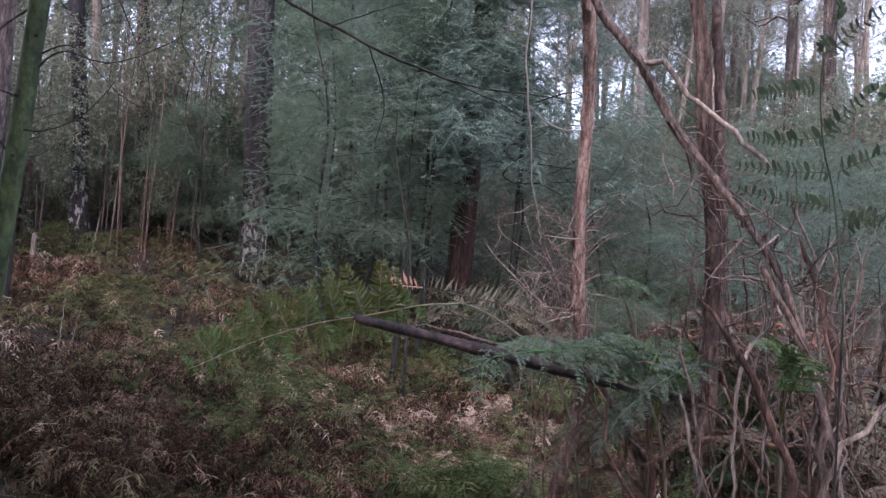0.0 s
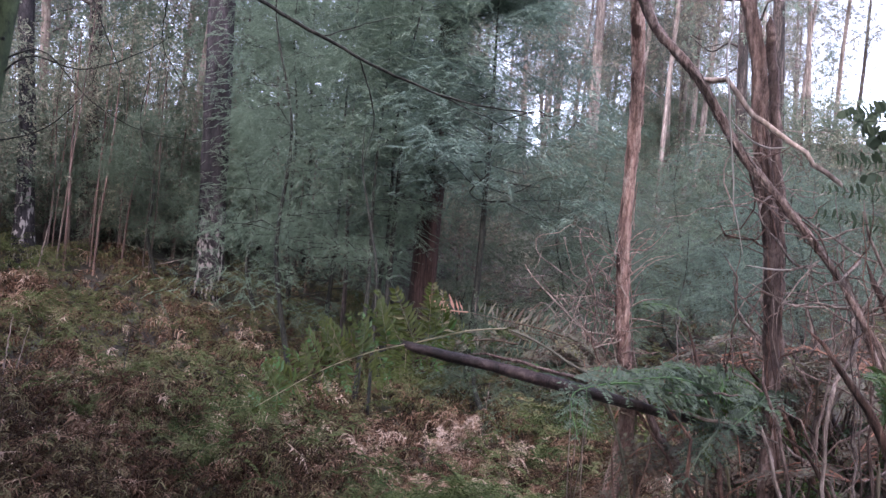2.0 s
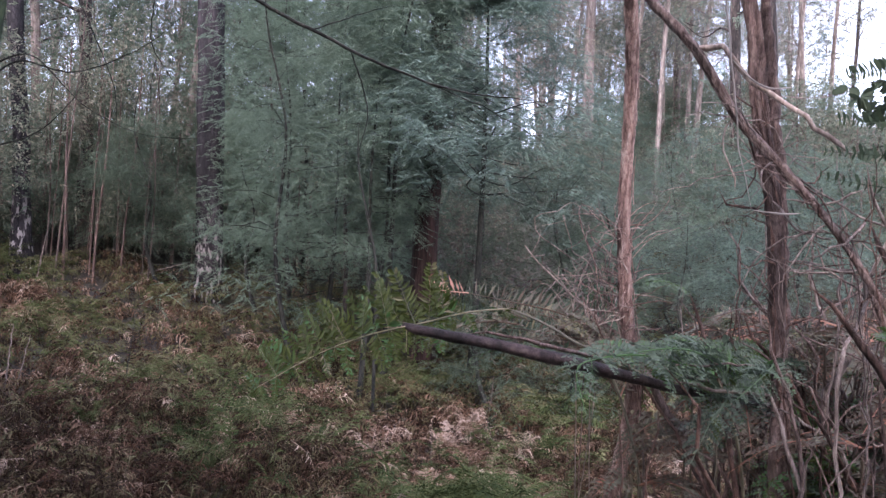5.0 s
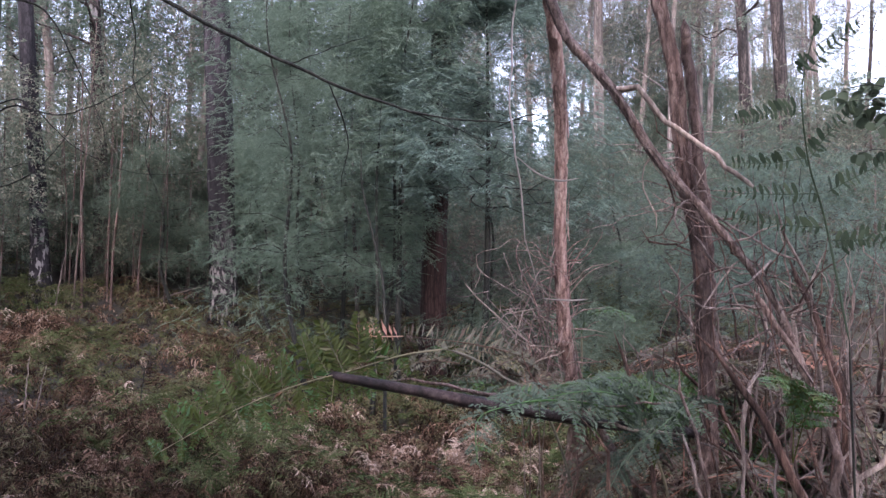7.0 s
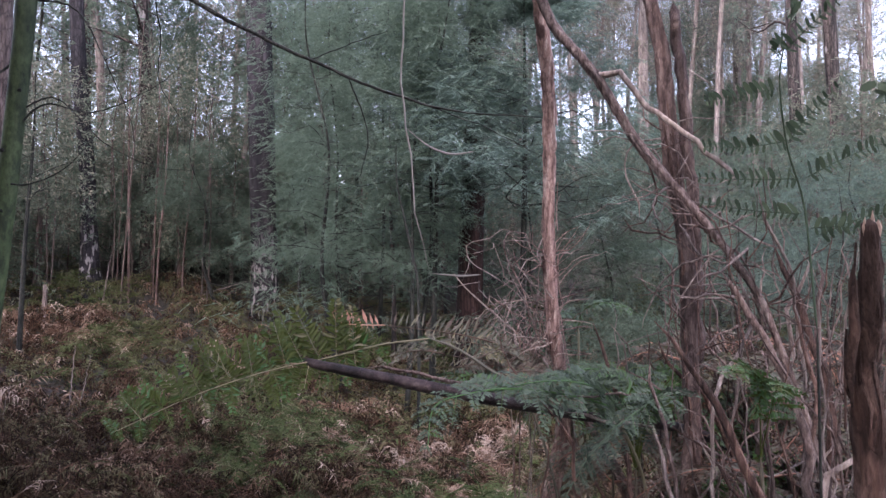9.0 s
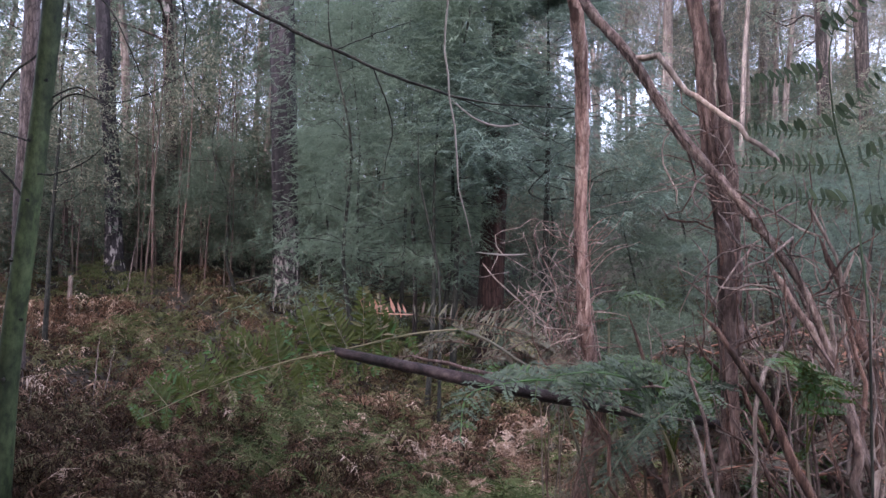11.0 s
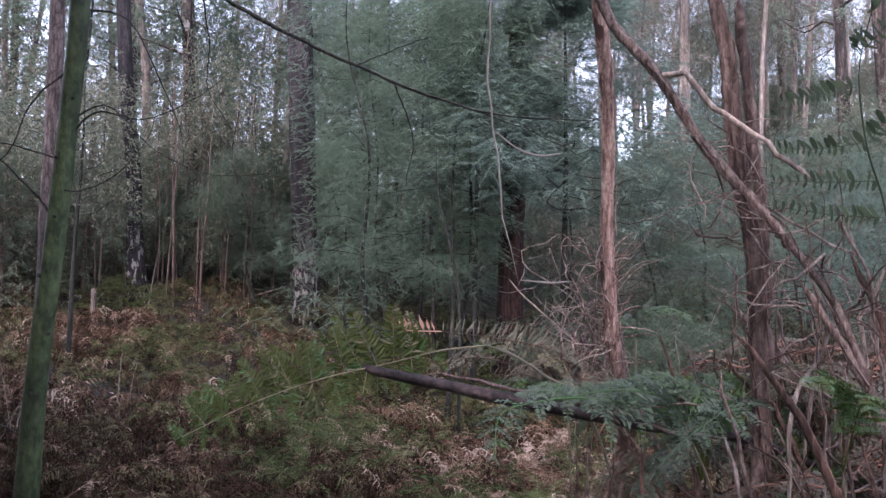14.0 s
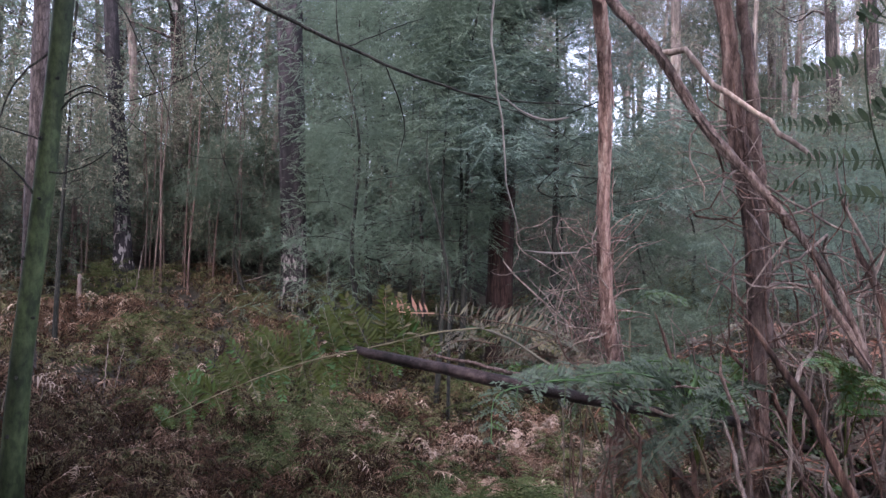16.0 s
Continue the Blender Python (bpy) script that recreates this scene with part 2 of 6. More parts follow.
def soil_mat():
    m, n, l, b = base_mat("forest_floor")
    co = n.new("ShaderNodeTexCoord")
    small = n.new("ShaderNodeTexNoise")
    small.inputs["Scale"].default_value, small.inputs["Detail"].default_value = 14, 10
    small.inputs["Roughness"].default_value = 0.75
    big = n.new("ShaderNodeTexNoise")
    big.inputs["Scale"].default_value, big.inputs["Detail"].default_value = 0.5, 5
    for t in (small, big):
        l.new(co.outputs["Object"], t.inputs["Vector"])
    r1 = ramp(n, [(0.4, (0.008, 0.0055, 0.004)), (0.54, (0.02, 0.0135, 0.01)), (0.68, (0.06, 0.041, 0.029))])
    r2 = ramp(n, [(0.42, (0.016, 0.018, 0.01)), (0.62, (0.06, 0.055, 0.032))])
    l.new(small.outputs[0], r1.inputs[0])
    l.new(small.outputs[0], r2.inputs[0])
    mk = ramp(n, [(0.42, (0, 0, 0)), (0.6, (1, 1, 1))])
    l.new(big.outputs[0], mk.inputs[0])
    mx = n.new("ShaderNodeMixRGB")
    l.new(mk.outputs[0], mx.inputs[0])
    l.new(r1.outputs[0], mx.inputs[1])
    l.new(r2.outputs[0], mx.inputs[2])
    l.new(mx.outputs[0], b.inputs["Base Color"])
    b.inputs["Roughness"].default_value = 0.95
    bump = n.new("ShaderNodeBump")
    bump.inputs["Strength"].default_value, bump.inputs["Distance"].default_value = 0.7, 0.05
    l.new(small.outputs[0], bump.inputs["Height"])
    l.new(bump.outputs[0], b.inputs["Normal"])
    return m


SOIL = soil_mat()

# ---- mesh tools ----
rng = np.random.default_rng(7)


class Geo:
    """Collects quads, then becomes one mesh."""

    def __init__(self):
        self.v, self.q, self.t, self.n = [], [], [], 0

    def add(self, v, q, tint=0.0):
        v = np.asarray(v, float).reshape(-1, 3)
        self.v.append(v)
        self.q.append(np.asarray(q, int).reshape(-1, 4) + self.n)
        self.t.append(np.broadcast_to(np.asarray(tint, float), (len(v),)))
        self.n += len(v)

    def mesh(self, name, material, smooth=False):
        v, q, t = np.concatenate(self.v), np.concatenate(self.q), np.concatenate(self.t)
        me = bpy.data.meshes.new(name)
        me.vertices.add(len(v))
        me.vertices.foreach_set("co", v.astype(np.float32).ravel())
        me.loops.add(len(q) * 4)
        me.loops.foreach_set("vertex_index", q.astype(np.int32).ravel())
        me.polygons.add(len(q))
        me.polygons.foreach_set("loop_start", np.arange(0, len(q) * 4, 4, dtype=np.int32))
        me.polygons.foreach_set("use_smooth", np.full(len(q), smooth))
        me.attributes.new("tint", "FLOAT", "POINT").data.foreach_set("value", t.astype(np.float32))
        me.materials.append(material)
        me.update(calc_edges=True)
        me.validate()
        return me


def part(name, mesh, parent, label=""):
    ob = new(name, mesh)
    ob.parent = parent
    return tagged(ob, label)


def thing(name, at, label, category, group="", kind=""):
    ob = new(name)
    ob.empty_display_size = 0.1
    ob.location = at
    return tagged(ob, label, category, group, kind)


def spline(points, step):
    """A smooth run through control points, with values in further columns."""
    p = np.asarray(points, float)
    if len(p) < 3:
        n = max(2, int(np.linalg.norm(p[1, :3] - p[0, :3]) / step) + 1)
        return p[0] + np.linspace(0, 1, n)[:, None] * (p[1] - p[0])
    e = np.vstack([2 * p[0] - p[1], p, 2 * p[-1] - p[-2]])
    out = []
    for a, b, c, d in zip(e, e[1:], e[2:], e[3:]):
        n = max(2, int(np.linalg.norm(c[:3] - b[:3]) / step) + 1)
        t = np.linspace(0, 1, n, endpoint=False)[:, None]
        out.append(0.5 * (2 * b + (c - a) * t + (2 * a - 5 * b + 4 * c - d) * t**2 + (3 * b - 3 * c + d - a) * t**3))
    return np.vstack(out + [p[-1:]])


def kinked(points, seed, amount, step):
    """A dry twig's run: nearly straight lengths with sharp little bends."""
    p = np.asarray(points, float)
    r0 = np.random.default_rng(seed)
    out = [p[0]]
    for a, b in zip(p, p[1:]):
        n = max(1, int(np.linalg.norm(b[:3] - a[:3]) / step))
        for k in range(1, n + 1):
            c = a + (b - a) * k / n
            if k < n:
                c = c + np.r_[r0.normal(size=3) * amount, 0]
            out.append(c)
    return np.array(out)


def tube(geo, points, sides=10, step=0.05, rough=0.12, waver=0.0, tint=0.0, seed=0, fibre=0.0, close=True, straight=False):
    """A limb through (x, y, z, radius) points: uneven outline, knots and fibrous ridges along it."""
    s = np.asarray(points, float) if straight else spline(points, step)
    r0 = np.random.default_rng(seed)
    c, rad = s[:, :3].copy(), np.maximum(s[:, 3], 0.0004)
    if waver:
        w = r0.normal(size=(len(c), 3)).cumsum(0)
        w -= np.linspace(0, 1, len(c))[:, None] * w[-1]
        c += waver * w / max(1, np.sqrt(len(c)))
    d = np.gradient(c, axis=0)
    d /= np.linalg.norm(d, axis=1, keepdims=True) + 1e-9
    ref = np.array([1.0, 0.13, 0.07]) if abs(d[:, 0]).mean() < 0.8 else np.array([0.05, 0.1, 1.0])
    u = np.cross(d, ref)
    u /= np.linalg.norm(u, axis=1, keepdims=True) + 1e-9
    w = np.cross(d, u)
    a = np.linspace(0, 2 * np.pi, sides, endpoint=False)
    k = 1 + rough * (np.sin(a * 2 + r0.uniform(0, 6)) * 0.5 + np.sin(a * 3 + r0.uniform(0, 6)) * 0.5)[None] * np.ones((len(c), 1))
    jit = r0.normal(size=(len(c), sides))
    jit = (jit + np.roll(jit, 1, 0) + np.roll(jit, -1, 0) + np.roll(jit, 2, 0)) / 2
    k += rough * 0.45 * jit
    if fibre:
        ridge = r0.normal(size=sides) * fibre
        k += ridge[None] * (0.7 + 0.5 * np.sin(np.linspace(0, 9, len(c)) + r0.uniform(0, 6)))[:, None]
    if close:
        k[0] *= 0.15
        k[-1] *= 0.15
    v = c[:, None] + (rad[:, None] * k)[..., None] * (np.cos(a)[None, :, None] * u[:, None] + np.sin(a)[None, :, None] * w[:, None])
    i, j = np.meshgrid(np.arange(len(c) - 1), np.arange(sides), indexing="ij")
    j2 = (j + 1) % sides
    q = np.stack([i * sides + j, i * sides + j2, (i + 1) * sides + j2, (i + 1) * sides + j], -1)
    geo.add(v.reshape(-1, 3), q.reshape(-1, 4), tint)


def unit(v):
    return v / (np.linalg.norm(v, axis=-1, keepdims=True) + 1e-9)


def leaves(geo, base, way, length, width, flat, tint=0.0, bend=0.15, blunt=False):
    """Many leaves at once: a pointed kite each, or a blunt oblong lobe, the sides a little raised."""
    n = len(base)
    way = unit(way)
    side = unit(np.cross(way, flat))
    up = np.cross(side, way)
    length, width = np.broadcast_to(length, n)[:, None], np.broadcast_to(width, n)[:, None]
    if blunt:
        rows = [base + way * length * f + side * width * w * sg + up * width * bend * abs(w) for f, w in ((0, 0.3), (0.35, 0.5), (0.8, 0.42), (1.0, 0.12)) for sg in (-1, 1)]
        v = np.stack(rows, 1)
        q = np.arange(n)[:, None, None] * 8 + np.array([[0, 1, 3, 2], [2, 3, 5, 4], [4, 5, 7, 6]])[None]
        geo.add(v, q.reshape(-1, 4), np.repeat(np.broadcast_to(tint, n), 8))
        return
    mid = base + way * length * 0.45
    v = np.stack([base, mid + side * width / 2 + up * width * bend, base + way * length - up * length * 0.12, mid - side * width / 2 + up * width * bend], 1)
    geo.add(v, np.arange(n * 4).reshape(-1, 4), np.repeat(np.broadcast_to(tint, n), 4))


def sprays(geo, centres, count, spread, length, per, leaf, droop, out, loose, r0):
    """Feathery foliage: sprays of paired leaves round each of the centres, leaning out from the axis and down."""
    c = np.repeat(np.asarray(centres, float), count, 0)
    c = c + r0.normal(size=c.shape) * np.asarray(spread)
    n = len(c)
    way = unit(r0.normal(size=(n, 3)) * [1, 1, loose] + unit(c - [0, 0, 0]) * [out, out, 0] - [0, 0, droop])
    flat = unit(r0.normal(size=(n, 3)) * loose + [0, 0, 1])
    ln = length * r0.uniform(0.6, 1.3, n)
    k = np.linspace(0.1, 1, per)
    sg = np.where(np.arange(per) % 2, 1.0, -1.0)
    side = unit(np.cross(way, flat))
    sag = np.zeros((n, per, 3))
    sag[..., 2] = -(k[None] ** 2) * ln[:, None] * 0.25 * droop
    base = c[:, None] + way[:, None] * (k[None] * ln[:, None])[..., None] + sag
    lw = way[:, None] * 0.7 + side[:, None] * sg[None, :, None] * 0.75 + r0.normal(size=(n, per, 3)) * 0.45 * loose
    ll = leaf[0] * r0.uniform(0.6, 1.25, (n, per)) * (1.15 - 0.5 * k[None])
    fl = np.broadcast_to(flat[:, None], base.shape) + r0.normal(size=base.shape) * 0.35
    leaves(geo, base.reshape(-1, 3), lw.reshape(-1, 3), ll.ravel(), (ll * leaf[1] / leaf[0]).ravel(), fl.reshape(-1, 3))


# ---- the ground ----
def ground_z(x, y):
    x, y = np.asarray(x, float), np.asarray(y, float)
    z = np.interp(y, [-30, 0, 2.2, 3.2, 4.5, 6, 8, 11, 13, 16, 19, 22, 30, 60, 100, 200, 700], [0.6, 0, -0.02, -0.25, -0.75, -1.0, -1.1, -1.25, -1.25, -0.75, 0.0, 0.8, 2.4, 8.5, 13, 18, 24])
    far = np.clip((y - 3) / 7, 0, 1)
    z = z + np.clip(-x, 0, 14) * 0.1 * far
    z = z + np.clip(x - 4, 0, 22) * 0.3 * np.clip((y - 11) / 10, 0, 1)
    z = z + 0.88 * np.exp(-(((x - 1.55) / 0.75) ** 2) - ((y - 2.6) / 0.8) ** 2)
    bump = 0.10 * np.sin(x * 1.3 + 0.7 * np.sin(y * 0.9)) * np.sin(y * 1.1 + 1.3) + 0.05 * np.sin(x * 3.1 + 1) * np.sin(y * 2.7)
    return z + bump * np.clip((y - 3) / 3, 0.15, 1)


def build_ground():
    a = np.linspace(-1, 1, 221)
    xs = 700 * np.sinh(a * 7.5) / np.sinh(7.5)
    b = np.linspace(-1, 1, 261)
    ys = 8 + 700 * np.sinh(b * 7.0) / np.sinh(7.0)
    X, Y = np.meshgrid(xs, ys, indexing="ij")
    Z = ground_z(X, Y) + 0.02 * rng.normal(size=X.shape) * (np.abs(Y - 8) < 20)
    g = Geo()
    i, j = np.meshgrid(np.arange(len(xs) - 1), np.arange(len(ys) - 1), indexing="ij")
    w = len(ys)
    g.add(np.stack([X, Y, Z], -1).reshape(-1, 3), np.stack([i * w + j, (i + 1) * w + j, (i + 1) * w + j + 1, i * w + j + 1], -1).reshape(-1, 4))
    tagged(new("ground", g.mesh("ground", SOIL, True)), "brown forest floor of soil and bark in a shallow gully", "ground", kind="structure")


build_ground()


# ---- trees ----
def rooted(points, deep=0.06):
    """Carries a stem's last point down into the ground."""
    x, y, z, r = points[-1]
    gz = float(ground_z(x, y)) - deep
    return list(points) + ([(x, y, gz, r * 1.08)] if gz < z - 0.02 else [])


def trunk_mesh(name, points, material, sides, step, seed, rough=0.1, fibre=0.06, flare=True):
    """A trunk from its foot (first point) upwards, in its own coordinates."""
    g = Geo()
    p = np.asarray(points, float)
    if flare:
        foot = p[0].copy()
        foot[3] *= 1.18
        foot[2] -= 0.25
        p = np.vstack([foot, p[0] + [0, 0, 0.15, 0.08 * p[0][3]], p[1:]])
    tube(g, p, sides, step, rough, tint=0, seed=seed, fibre=fibre)
    return g, p


def limb_paths(p, r0, count, low, high, reach, rise, sub=0, taper=0.4):
    """Limbs that leave the trunk between two heights and taper out; and where their leaves sit."""
    out, ends = [], []
    zs = p[:, 2]
    for k in range(count):
        h = r0.uniform(low, high)
        c = np.array([np.interp(h, zs, p[:, i]) for i in range(4)])
        a = r0.uniform(0, 2 * np.pi)
        ln = reach * r0.uniform(0.55, 1.15) * (1.1 - taper * (h - low) / max(high - low, 0.1))
        d = np.array([math.cos(a), math.sin(a), 0])
        q = [(*c[:3], c[3] * 0.35)]
        for f in (0.35, 0.7, 1.0):
            pos = c[:3] + d * ln * f + np.array([0, 0, rise * ln * f * (1 - 0.35 * f)]) + r0.normal(size=3) * ln * 0.07
            q.append((*pos, c[3] * 0.35 * (1 - 0.85 * f)))
            if f > 0.3:
                ends.append(pos)
        out.append(q)
        for _ in range(sub):
            f = r0.uniform(0.35, 0.9)
            s0 = c[:3] + d * ln * f + np.array([0, 0, rise * ln * f * (1 - 0.35 * f)])
            dd = unit(d + r0.normal(size=3) * 0.7)
            e = s0 + dd * ln * r0.uniform(0.25, 0.5)
            out.append([(*s0, c[3] * 0.12), (*((s0 + e) / 2 + r0.normal(size=3) * 0.03), c[3] * 0.09), (*e, c[3] * 0.03)])
            ends.append(e)
    return out, ends


def tree(name, x, y, points, bark_m, label, category="tree", sides=16, step=0.25, seed=0, limbs=None, foliage=None, leaf_m=None, group="", fibre=0.06, twig_sides=5):
    """points: (dx, dy, height, radius) from the foot up. limbs: count, low, high, reach, rise, forks. foliage: sprays a clump, spread, spray length, leaves, leaf size, droop."""
    z = float(ground_z(x, y))
    t = thing(name, (x, y, z), label, category, group)
    r0 = np.random.default_rng(seed + 100)
    g, p = trunk_mesh("trunk", points, bark_m, sides, step, seed, fibre=fibre)
    part("trunk", g.mesh("trunk", bark_m, True), t)
    if limbs:
        paths, ends = limb_paths(p, r0, *limbs)
        lg = Geo()
        for k, q in enumerate(paths):
            tube(lg, q, twig_sides, 0.3 if twig_sides > 3 else 0.8, 0.1, seed=seed + k)
        tagged(part("branchwork", lg.mesh("branchwork", bark_m, True), t), kind="stuff")
        if foliage:
            cg = Geo()
            sprays(cg, ends, *foliage, r0)
            tagged(part("foliage", cg.mesh("foliage", leaf_m), t, "fine drooping leaf sprays"), kind="stuff")
    return t


# big dark stringybark with charred, pale-patched butt
tree("stringybark_tree", -3.72, 20.1, [(0, 0, 0, 0.37), (-0.02, 0, 1.5, 0.345), (-0.1, -0.1, 4, 0.34), (-0.22, -0.4, 8.5, 0.33), (-0.3, -0.6, 14, 0.27), (-0.2, -0.8, 20, 0.14), (0, -0.8, 24, 0.04)], BARK_BURNT, "tall dark stringybark trunk with charred pale-patched butt", sides=22, seed=3, limbs=(14, 11, 23, 3.6, 0.6, 2), foliage=(5, 0.35, 0.5, 14, (0.13, 0.03), 0.7, 0.4, 0.6), leaf_m=LEAF_GUM)
# reddish trunk behind the wattles
tree("stringybark_tree", 1.5, 16.4, [(0, 0, 0, 0.33), (-0.02, 0, 2, 0.28), (0.05, -0.1, 5, 0.26), (0.2, -0.3, 8.5, 0.24), (0.3, -0.4, 14, 0.18), (0.3, -0.4, 20, 0.05)], BARK_RED, "red-brown stringybark trunk veiled by wattle leaves", sides=20, seed=5, limbs=(10, 10, 19, 3.0, 0.6, 2), foliage=(5, 0.35, 0.5, 14, (0.13, 0.03), 0.7, 0.4, 0.6), leaf_m=LEAF_GUM)
# charred leaning tree with lichen
tree("charred_tree", -8.3, 20.2, [(0, 0, 0, 0.33), (-0.08, 0, 1.2, 0.24), (-0.2, 0, 3.5, 0.2), (-0.42, -0.2, 6.5, 0.19), (-0.6, -0.3, 11, 0.16), (-0.6, -0.3, 17, 0.05)], BARK_BURNT, "charred black trunk with pale lichen patches, leaning slightly", sides=18, seed=8, limbs=(8, 9, 16, 2.6, 0.6, 2), foliage=(5, 0.35, 0.5, 14, (0.13, 0.03), 0.7, 0.4, 0.6), leaf_m=LEAF_GUM)
tree("gum_tree", -5.62, 10.5, [(0, 0, 0, 0.13), (0, 0, 2.5, 0.105), (0.1, -0.1, 5.5, 0.1), (0.1, -0.2, 10, 0.075), (0.1, -0.2, 14, 0.02)], BARK_GUM, "slim grey-brown gum with flaking bark", seed=11, limbs=(7, 7.5, 13, 1.8, 0.7, 2), foliage=(5, 0.3, 0.4, 14, (0.11, 0.026), 0.7, 0.4, 0.6), leaf_m=LEAF_GUM)
tree("gum_tree", -9.6, 24.2, [(0, 0, 0, 0.16), (-0.1, 0, 3, 0.13), (-0.25, -0.1, 6.5, 0.12), (-0.5, -0.2, 9, 0.12), (-0.6, -0.2, 14, 0.08), (-0.6, -0.2, 19, 0.02)], BARK_PALE, "pale pinkish gum behind the charred tree", seed=14, limbs=(8, 10, 18, 2.6, 0.7, 2), foliage=(5, 0.35, 0.45, 14, (0.13, 0.03), 0.7, 0.4, 0.6), leaf_m=LEAF_GUM)
tree("gum_tree", -7.5, 22.2, [(0, 0, 0, 0.2), (-0.1, 0, 4, 0.16), (-0.3, -0.3, 9, 0.15), (-0.4, -0.4, 15, 0.14), (-0.4, -0.4, 20, 0.03)], BARK_DARK, "brown rough-barked gum trunk behind shrubs", seed=17, limbs=(9, 6, 19, 2.8, 0.6, 2), foliage=(5, 0.35, 0.45, 14, (0.13, 0.03), 0.7, 0.4, 0.6), leaf_m=LEAF_GUM)
tree("gum_tree", 11.0, 33.7, [(0, 0, 0, 0.26), (0, 0, 6, 0.21), (-0.1, -0.4, 12, 0.19), (-0.1, -0.5, 20, 0.13), (0, -0.5, 26, 0.03)], BARK_PALE, "tall pink-barked gum on the slope", seed=21, limbs=(12, 9, 27, 4.0, 0.7, 2), foliage=(5, 0.5, 0.6, 14, (0.18, 0.045), 0.7, 0.4, 0.6), leaf_m=LEAF_GUM)
tree("gum_tree", 17.2, 37.6, [(0, 0, 0, 0.24), (0, 0, 5, 0.19), (0, 0, 12, 0.16), (0.1, 0, 20, 0.04)], BARK_PALE, "slender pale gum on the slope", seed=22, limbs=(9, 7, 19, 3.0, 0.8, 2), foliage=(4, 0.5, 0.6, 14, (0.18, 0.045), 0.7, 0.4, 0.6), leaf_m=LEAF_GUM)
tree("gum_tree", 12.7, 23.4, [(0, 0, 0, 0.24), (0, 0, 3, 0.2), (-0.15, -0.1, 6, 0.17), (-0.3, -0.2, 10, 0.14), (-0.4, -0.2, 16, 0.04)], BARK_DARK, "dark rough trunk on the slope", seed=23, limbs=(9, 4, 15, 2.4, 0.6, 2), foliage=(4, 0.4, 0.5, 14, (0.15, 0.035), 0.7, 0.4, 0.6), leaf_m=LEAF_WATTLE)
tree("gum_tree", 14.3, 23.8, [(0, 0, 0, 0.26), (-0.05, 0, 3, 0.22), (-0.3, -0.1, 7, 0.19), (-0.5, -0.2, 12, 0.14), (-0.4, -0.2, 17, 0.03)], BARK_DARK, "dark forked trunk on the slope", seed=24, limbs=(9, 5, 16, 2.6, 0.6, 2), foliage=(4, 0.4, 0.5, 14, (0.15, 0.035), 0.7, 0.4, 0.6), leaf_m=LEAF_GUM)

# green-barked wattle with dead side twigs, and its long arching branch
wattle = thing("wattle_tree", (-3.59, 6.52, float(ground_z(-3.59, 6.52))), "young wattle with smooth dark green trunk and bare twigs", "tree")
g, p = trunk_mesh("trunk", [(0, 0, 0, 0.1), (0.1, -0.08, 1.5, 0.09), (0.27, -0.17, 2.8, 0.084), (0.39, -0.24, 3.85, 0.08), (0.5, -0.34, 4.9, 0.078), (0.6, -0.4, 7.5, 0.055), (0.65, -0.4, 10, 0.015)], BARK_GREEN, 18, 0.12, 31, rough=0.04, fibre=0.01)
part("trunk", g.mesh("trunk", BARK_GREEN, True), wattle)
r0 = np.random.default_rng(33)
for k in range(7):
    h = 0.9 + 0.5 * k
    c = np.array([np.interp(h, p[:, 2], p[:, i]) for i in range(4)])
    a = r0.uniform(3.4, 6.0)
    d = np.array([math.cos(a), math.sin(a), 0.25])
    g = Geo()
    tube(g, [(*(c[:3] + d * c[3] * 0.7), 0.02), (*(c[:3] + d * c[3] * 1.06), 0.016), (*(c[:3] + d * c[3] * 1.25), 0.006)], 8, 0.01, 0.2, seed=k)
    part("knot", g.mesh("knot", BARK_TWIG, True), wattle, "dark branch knot")
for k, q in enumerate([
    [(0.36, -0.22, 3.6 , 0.0104), (0.66, -0.3, 3.82, 0.0072), (1.05, -0.35, 3.74, 0.0052), (1.5, -0.3, 3.95, 0.0033), (1.85, -0.3, 4.25, 0.0013)],
    [(0.3, -0.2, 3.15, 0.0091), (0.62, -0.4, 3.12, 0.0065), (0.95, -0.5, 3.25, 0.0046), (1.2, -0.5, 3.6, 0.0026), (1.25, -0.5, 4.05, 0.0013)],
    [(0.37, -0.22, 3.75, 0.0097), (0.75, -0.3, 3.85, 0.0059), (1.2, -0.4, 3.45, 0.0039), (1.7, -0.4, 3.25, 0.0026), (2.3, -0.4, 3.3, 0.0013)],
    [(0.34, -0.2, 3.4, 0.0084), (0.0, -0.3, 3.5, 0.0065), (-0.5, -0.3, 3.55, 0.0046), (-1.0, -0.3, 3.5, 0.0020)],
    [(0.28, -0.2, 2.9, 0.0097), (0.1, -0.3, 3.15, 0.0078), (-0.3, -0.3, 3.5, 0.0052), (-0.9, -0.3, 3.75, 0.0026)],
    [(0.42, -0.26, 4.2, 0.0104), (0.1, -0.3, 3.9, 0.0078), (-0.1, -0.35, 3.4, 0.0052), (-0.7, -0.4, 3.2, 0.0020)],
    [(0.05, -0.05, 1.0, 0.0130), (-0.25, -0.1, 1.15, 0.0091), (-0.6, -0.2, 1.1, 0.0046), (-1.0, -0.2, 1.35, 0.0020)],
    [(0.5, -0.3, 4.7, 0.0117), (0.9, -0.3, 4.6, 0.0078), (1.2, -0.4, 4.1, 0.0052), (1.4, -0.4, 3.6, 0.0033), (1.42, -0.4, 3.2, 0.0013)],
]):
    g = Geo()
    tube(g, q, 6, 0.05, 0.12, waver=0.02, seed=k)
    part("twig", g.mesh("twig", BARK_TWIG, True), wattle, "thin bare twig")
